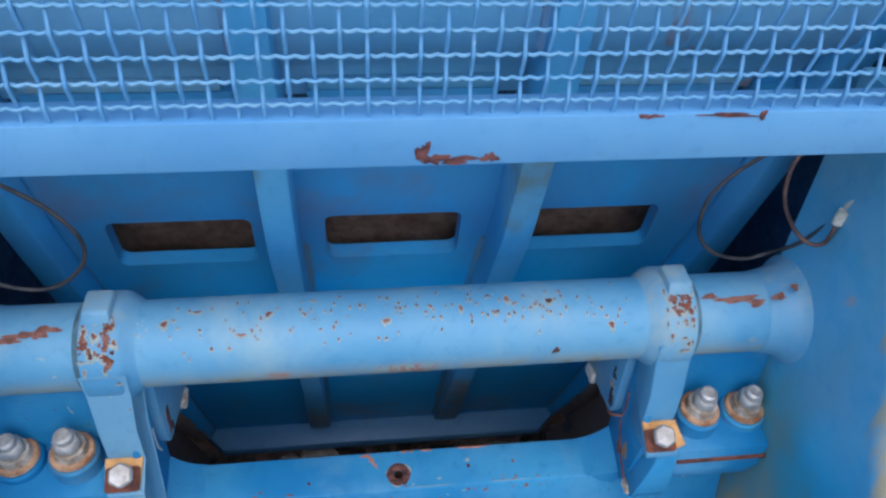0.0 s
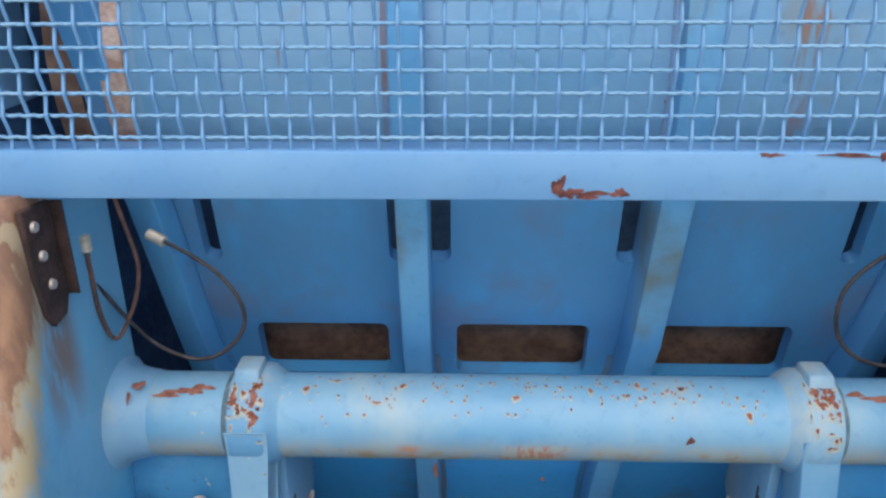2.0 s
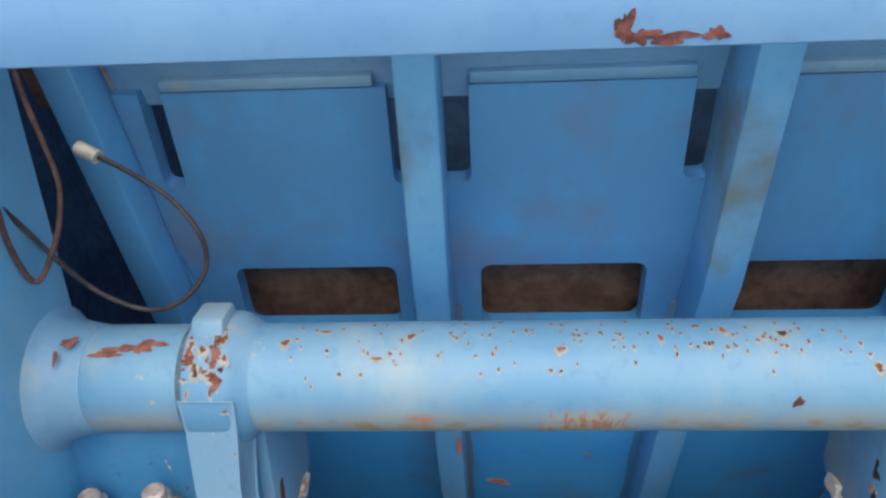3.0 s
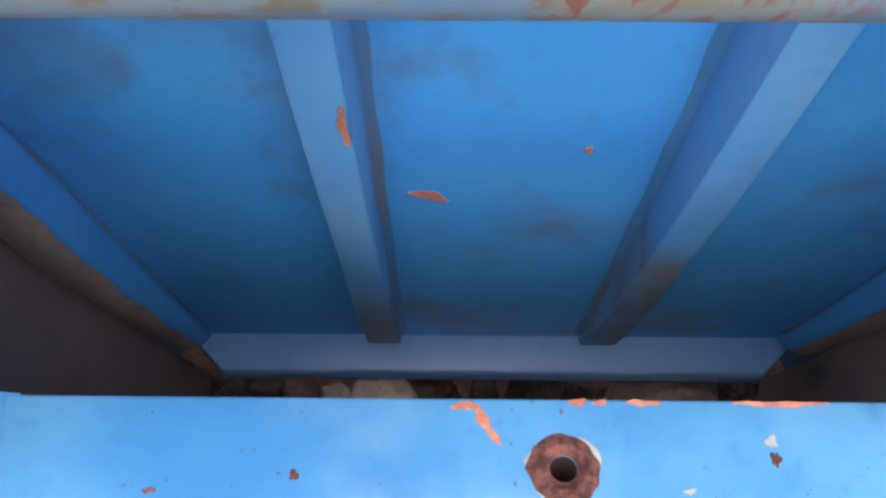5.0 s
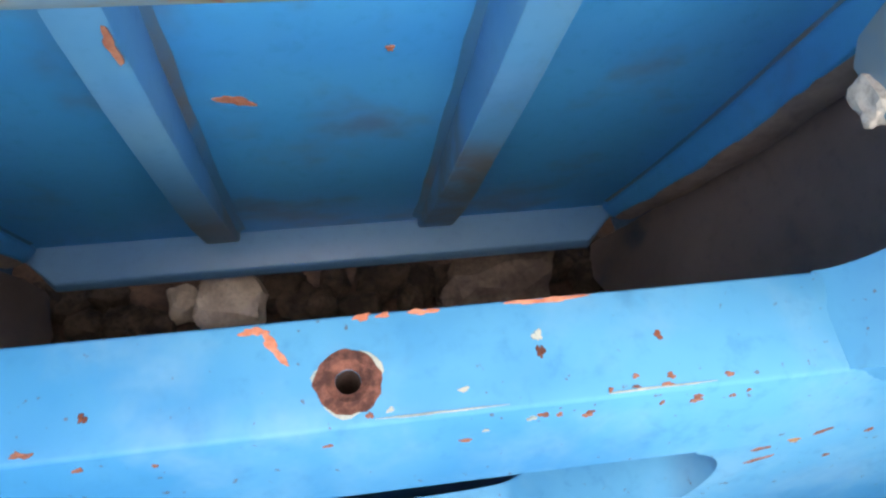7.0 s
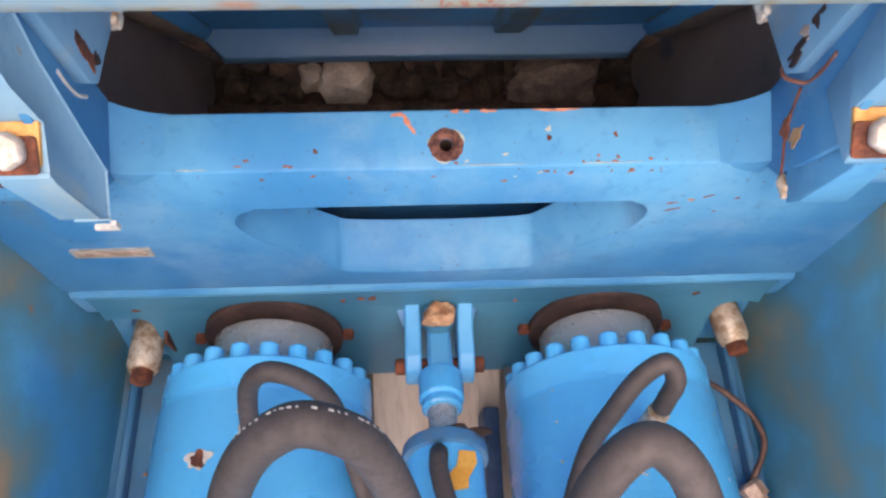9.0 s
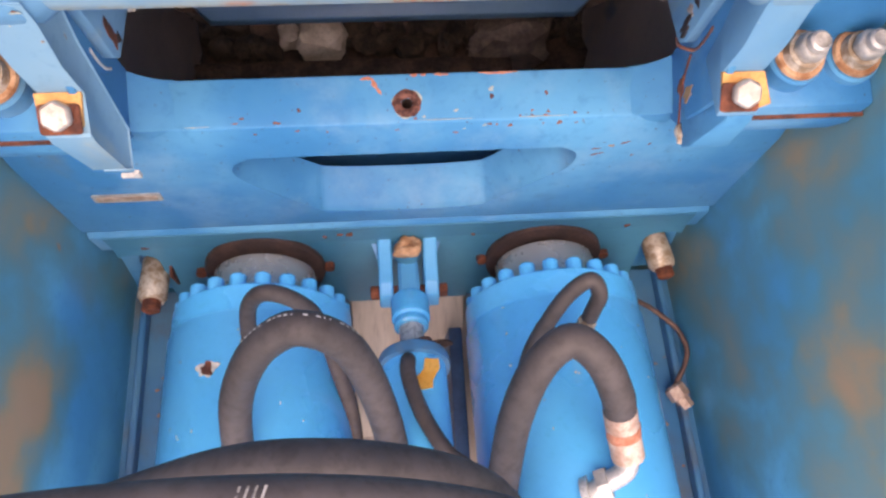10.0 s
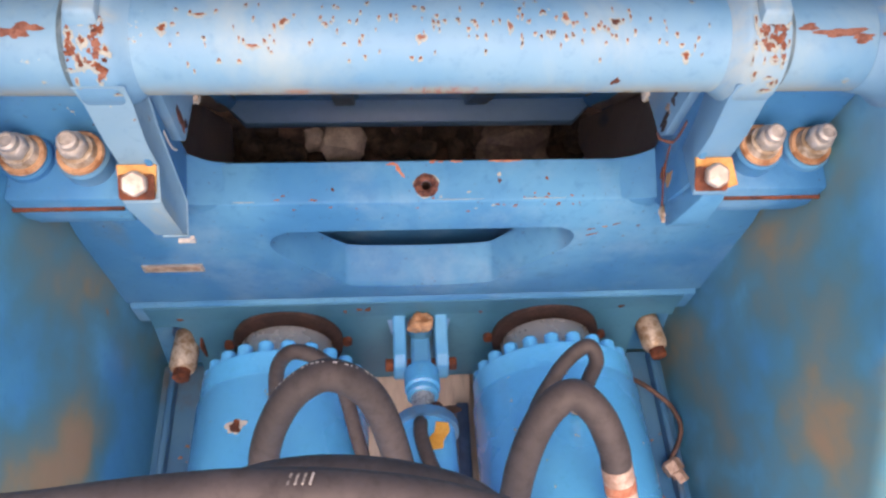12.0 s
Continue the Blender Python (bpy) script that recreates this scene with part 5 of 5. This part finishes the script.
RB = [(0.256, 0.819, 0.76), (0.289, 0.772, 0.71), (0.299, 0.748, 0.68), (0.309, 0.718, 0.65), (0.321, 0.679, 0.62), (0.317, 0.657, 0.61), (0.288, 0.64, 0.60), (0.267, 0.625, 0.585)]
h, line = hose("hydraulic_hose", [(0.11, 0.46, 0.42), (0.118, 0.565, 0.515), (0.125, 0.653, 0.6), (0.139, 0.745, 0.69), (0.17, 0.814, 0.75), (0.214, 0.845, 0.775), RB[0], RB[1], RB[2]], 0.0255, "thick black hydraulic hose with rusty ferrule")
fer = part("ferrule", sweep(smooth_line([RB[2], RB[3], RB[4]]), 0.0262, 20), M_FERRULE, h, "rust-marked crimped ferrule")
part("mark", sweep(smooth_line([V(RB[3]) + V((-0.002, 0.008, 0.008)), V(RB[3]) - V((-0.002, 0.006, 0.006))]), 0.0268, 20), M_ORANGE, fer, "orange rust band")
elb = part("elbow", sweep(smooth_line([RB[4], RB[5], RB[6], RB[7], (0.29, 0.63, 0.52)]), 0.017, 16), M_STEEL, h, "bright steel elbow")
part("elbow_nut", lathe(V(RB[6]) + V((0.004, 0.001, 0.002)), (-0.9, -0.25, -0.35), [(0, 0.027), (0.018, 0.027)], 6), M_ZINC, elb)
part("elbow_ring", lathe(V(RB[7]) + V((0.002, 0.0, 0.0)), (-0.9, -0.25, -0.5), [(0, 0.030), (0.012, 0.030)], 20), M_STEEL, elb)
h, line = hose("hydraulic_hose", [(0.287, 0.90, 0.605), (0.291, 0.912, 0.625), (0.296, 0.931, 0.652), (0.28, 0.951, 0.67), (0.248, 0.935, 0.66), (0.216, 0.899, 0.64), (0.19, 0.85, 0.57), (0.165, 0.75, 0.49)], 0.0135,
               "thin black hydraulic hose with grey ferrule")
part("port", lathe((0.335, 0.80, 0.40), (0.3, -0.2, 0.9), [(0, 0.026), (0.03, 0.026), (0.034, 0.02)], 8), M_CYL, h, "blue port fitting")
part("ferrule", lathe((0.281, 0.882, 0.565), V((0.006, 0.018, 0.04)), [(-0.03, 0.017), (0.035, 0.0155)], 16), M_DIRTY_ZINC, h, "grey ferrule")
hose("hydraulic_hose", [(-0.010, 0.862, 0.47), (-0.012, 0.855, 0.515), (-0.013, 0.833, 0.532), (-0.003, 0.791, 0.55), (0.015, 0.746, 0.572), (0.044, 0.698, 0.593), (0.077, 0.668, 0.590), (0.095, 0.60, 0.54), (0.10, 0.50, 0.45)], 0.0135, "thin black hose off the retract cylinder")
h, fl = hose("hydraulic_hose", [(-0.95, 0.590, 0.98), (-0.70, 0.645, 1.08), (-0.50, 0.666, 1.125), (-0.407, 0.672, 1.14), (-0.303, 0.678, 1.16), (-0.204, 0.680, 1.17), (-0.108, 0.676, 1.16), (-0.007, 0.662, 1.13), (0.078, 0.636, 1.08),
              (0.12, 0.59, 0.96), (0.125, 0.50, 0.70), (0.11, 0.42, 0.45)], 0.024, "thick dusty black hose crossing over the other hoses")
for i in range(4):
    q = V((-0.166 + 0.007 * i, 0.689, 1.1895))
    part("print_mark", plate_of([(-0.001, -0.006), (0.001, -0.006), (0.004, 0.006), (0.002, 0.006)], q, (1, 0, 0), (0, 0.88, -0.42), (0, 0.42, 0.88), -0.003, 0.0005), M_PRINT, h, "faint printed bar")
hose("hydraulic_hose", [(-0.52, 0.586, 0.82), (-0.39, 0.656, 0.95), (-0.278, 0.690, 1.0), (-0.201, 0.705, 1.03), (-0.129, 0.707, 1.04), (-0.047, 0.698, 1.02), (0.034, 0.675, 0.98), (0.09, 0.63, 0.88), (0.115, 0.54, 0.68)],
     0.0245, "second thick black hose bowed across both cylinders")
h, line = hose("sensor_cable", [(0.47, 0.985, 0.27), (0.504, 0.969, 0.262), (0.528, 0.95, 0.262), (0.563, 0.918, 0.255), (0.580, 0.877, 0.25), (0.572, 0.842, 0.245), (0.556, 0.814, 0.24), (0.548, 0.80, 0.238)], 0.0055, "thin brown cable with hexagon plug", M_BROWN_CABLE, "cable")
part("plug", lathe((0.544, 0.803, 0.236), (0.45, -0.85, 0.12), [(0, 0.016), (0.006, 0.022), (0.03, 0.022), (0.032, 0.015), (0.055, 0.015)], 6), M_FERRULE, h, "rusty hexagon plug")

# ---- sensor cables on the jaw ----
LOOPS = [
    ("black sensor cable hanging in a loop beside the jaw", M_CABLE,
     [(-0.545, 1.30, 1.402), (-0.506, 1.29, 1.386), (-0.457, 1.28, 1.354), (-0.43, 1.28, 1.305), (-0.435, 1.28, 1.26), (-0.474, 1.28, 1.221), (-0.518, 1.28, 1.213), (-0.563, 1.27, 1.242), (-0.59, 1.25, 1.293), (-0.603, 1.22, 1.351), (-0.612, 1.19, 1.40)]),
    ("black sensor cable hanging in a loop beside the jaw", M_CABLE,
     [(0.557, 1.30, 1.413), (0.492, 1.29, 1.374), (0.455, 1.28, 1.333), (0.458, 1.28, 1.27), (0.494, 1.28, 1.227), (0.546, 1.28, 1.212), (0.585, 1.28, 1.222), (0.603, 1.24, 1.28), (0.612, 1.19, 1.388)]),
    ("brown sensor cable hanging in a narrow loop", M_BROWN_CABLE,
     [(-0.585, 1.25, 1.53), (-0.579, 1.25, 1.477), (-0.566, 1.24, 1.438), (-0.554, 1.23, 1.392), (-0.561, 1.22, 1.346), (-0.577, 1.21, 1.308), (-0.59, 1.205, 1.29), (-0.598, 1.2, 1.30), (-0.601, 1.19, 1.343), (-0.602, 1.19, 1.384), (-0.602, 1.19, 1.443)]),
    ("brown sensor cable hanging in a narrow loop", M_BROWN_CABLE,
     [(0.57, 1.25, 1.52), (0.557, 1.25, 1.455), (0.536, 1.24, 1.413), (0.538, 1.23, 1.366), (0.561, 1.22, 1.324), (0.58, 1.2, 1.31), (0.596, 1.19, 1.32), (0.601, 1.19, 1.365)])]
for label, mat, pts in LOOPS:
    h, line = hose("sensor_cable", pts, 0.0031, label, mat, "cable")
    a, c = V(pts[0]), V(pts[1])
    if mat is M_CABLE:
        part("connector", sweep(smooth_line([a + (a - c).normalized() * 0.024, a - (a - c).normalized() * 0.004]), 0.0085, 12), M_CONN, h, "pale metal connector")
    e, c = V(pts[-1]), V(pts[-2])
    part("end_fitting", sweep(smooth_line([e - (e - c).normalized() * 0.012, e + (e - c).normalized() * 0.01]), 0.0078, 12), M_CONN, h, "pale metal end fitting")

# ---- mesh guard ----
guard = thing("mesh_guard", (0, 1.085, 1.54), "blue steel guard frame with woven wire mesh", "guard")
part("lower_rail", cut(box((-0.65, 1.083, 1.541), (0.70, 1.13, 1.598), 0.003), [box((-0.75, 1.089, 1.53), (0.75, 1.15, 1.592), 0)]), M_GUARD, guard)
part("upper_rail", box((-0.65, 1.083, 2.16), (0.70, 1.095, 2.21), 0.003), M_GUARD, guard)
for x0, x1 in ((-0.70, -0.653), (0.703, 0.75)):
    part("post", box((x0, 1.085, 1.56), (x1, 1.13, 2.21), 0.003), M_GUARD, guard)
# added sheets give the navy side walls their lit blue higher up
for x0, x1 in ((-0.738, -0.73), (0.73, 0.738)):
    part("side_sheet", box((x0, 1.15, 1.6), (x1, 1.38, 2.25), 0.001), M_UPPER, guard, "added pale blue sheet over the navy side wall")
PITCH, WR, MY = 0.0246, 0.0022, 1.090
xs = [-0.6344 + PITCH * i for i in range(55)]
zs = [1.612 + 0.0246 * i for i in range(23)]
for i, x in enumerate(xs):
    pts = [V((x, MY, 1.594))]
    for j, z in enumerate(zs):
        q = 0.0037 if (i + j) % 2 else -0.0037
        pts += [V((x, MY + q * 0.75, z - 0.004)), V((x, MY + q, z)), V((x, MY + q * 0.75, z + 0.004)), V((x, MY, z + PITCH / 2))]
    part("upright_wire", sweep(smooth_line(pts, 2), WR, 6), M_GUARD, guard, smooth=80)
for j, z in enumerate(zs):
    pts = [V((-0.652, MY, z))]
    for i, x in enumerate(xs):
        q = -0.0026 if (i + j) % 2 else 0.0026
        pts += [V((x, MY + q, z)), V((x + 0.0085, MY - q * 0.9, z)), V((x + 0.0158, MY + q * 0.9, z))]
    pts.append(V((0.702, MY, z)))
    part("cross_wire", sweep(smooth_line(pts, 2), WR, 6), M_WIRE, guard, smooth=80)
for x, z, w, h, sd in ((0.010, 1.559, 0.012, 0.022, 1), (0.020, 1.5505, 0.026, 0.013, 8), (0.045, 1.5485, 0.034, 0.009, 2), (0.079, 1.551, 0.014, 0.011, 3), (0.24, 1.595, 0.02, 0.005, 4), (0.325, 1.595, 0.055, 0.004, 5), (0.362, 1.594, 0.008, 0.008, 6)):
    part("paint_chip", plate_of(blob(w, h, sd, 16, 0.5), (x, 1.083, z), (1, 0, 0), (0, 0, 1), (0, -1, 0), -0.001, 0.0008 + 0.0003 * (sd % 4)), M_SCAB, guard)
part("corner_plate", box((-0.678, 1.070, 1.525), (-0.664, 1.082, 1.63), 0.002), M_RUST, guard, "rusty end plate")

# ---- bracket by the cheek wall ----
for sign in (-1,):
    br = thing("screw_bracket", (sign * 0.63, 1.12, 1.45), "dark rusty bracket with three bright screws", "bracket")
    sheet = plate_of([(1.062, 1.532), (1.122, 1.527), (1.124, 1.40), (1.112, 1.378), (1.082, 1.374), (1.068, 1.395), (1.06, 1.45)], (-0.604, 0, 0), (0, 1, 0), (0, 0, 1), (1, 0, 0), -0.004, 0.005, 0.0015)
    bs2 = part("sheet", sheet, M_BOOT, br)
    part("fold", box((-0.602, 1.124, 1.40), (-0.586, 1.128, 1.525), 0.001), M_BOOT, br, "dark folded flange")
    for y, z in ((1.078, 1.508), (1.083, 1.469), (1.09, 1.429)):
        part("screw", lathe(V((-0.599, y, z)), (1, 0, 0), [(0, 0.007), (0.004, 0.006)], 10), M_ZINC, bs2)
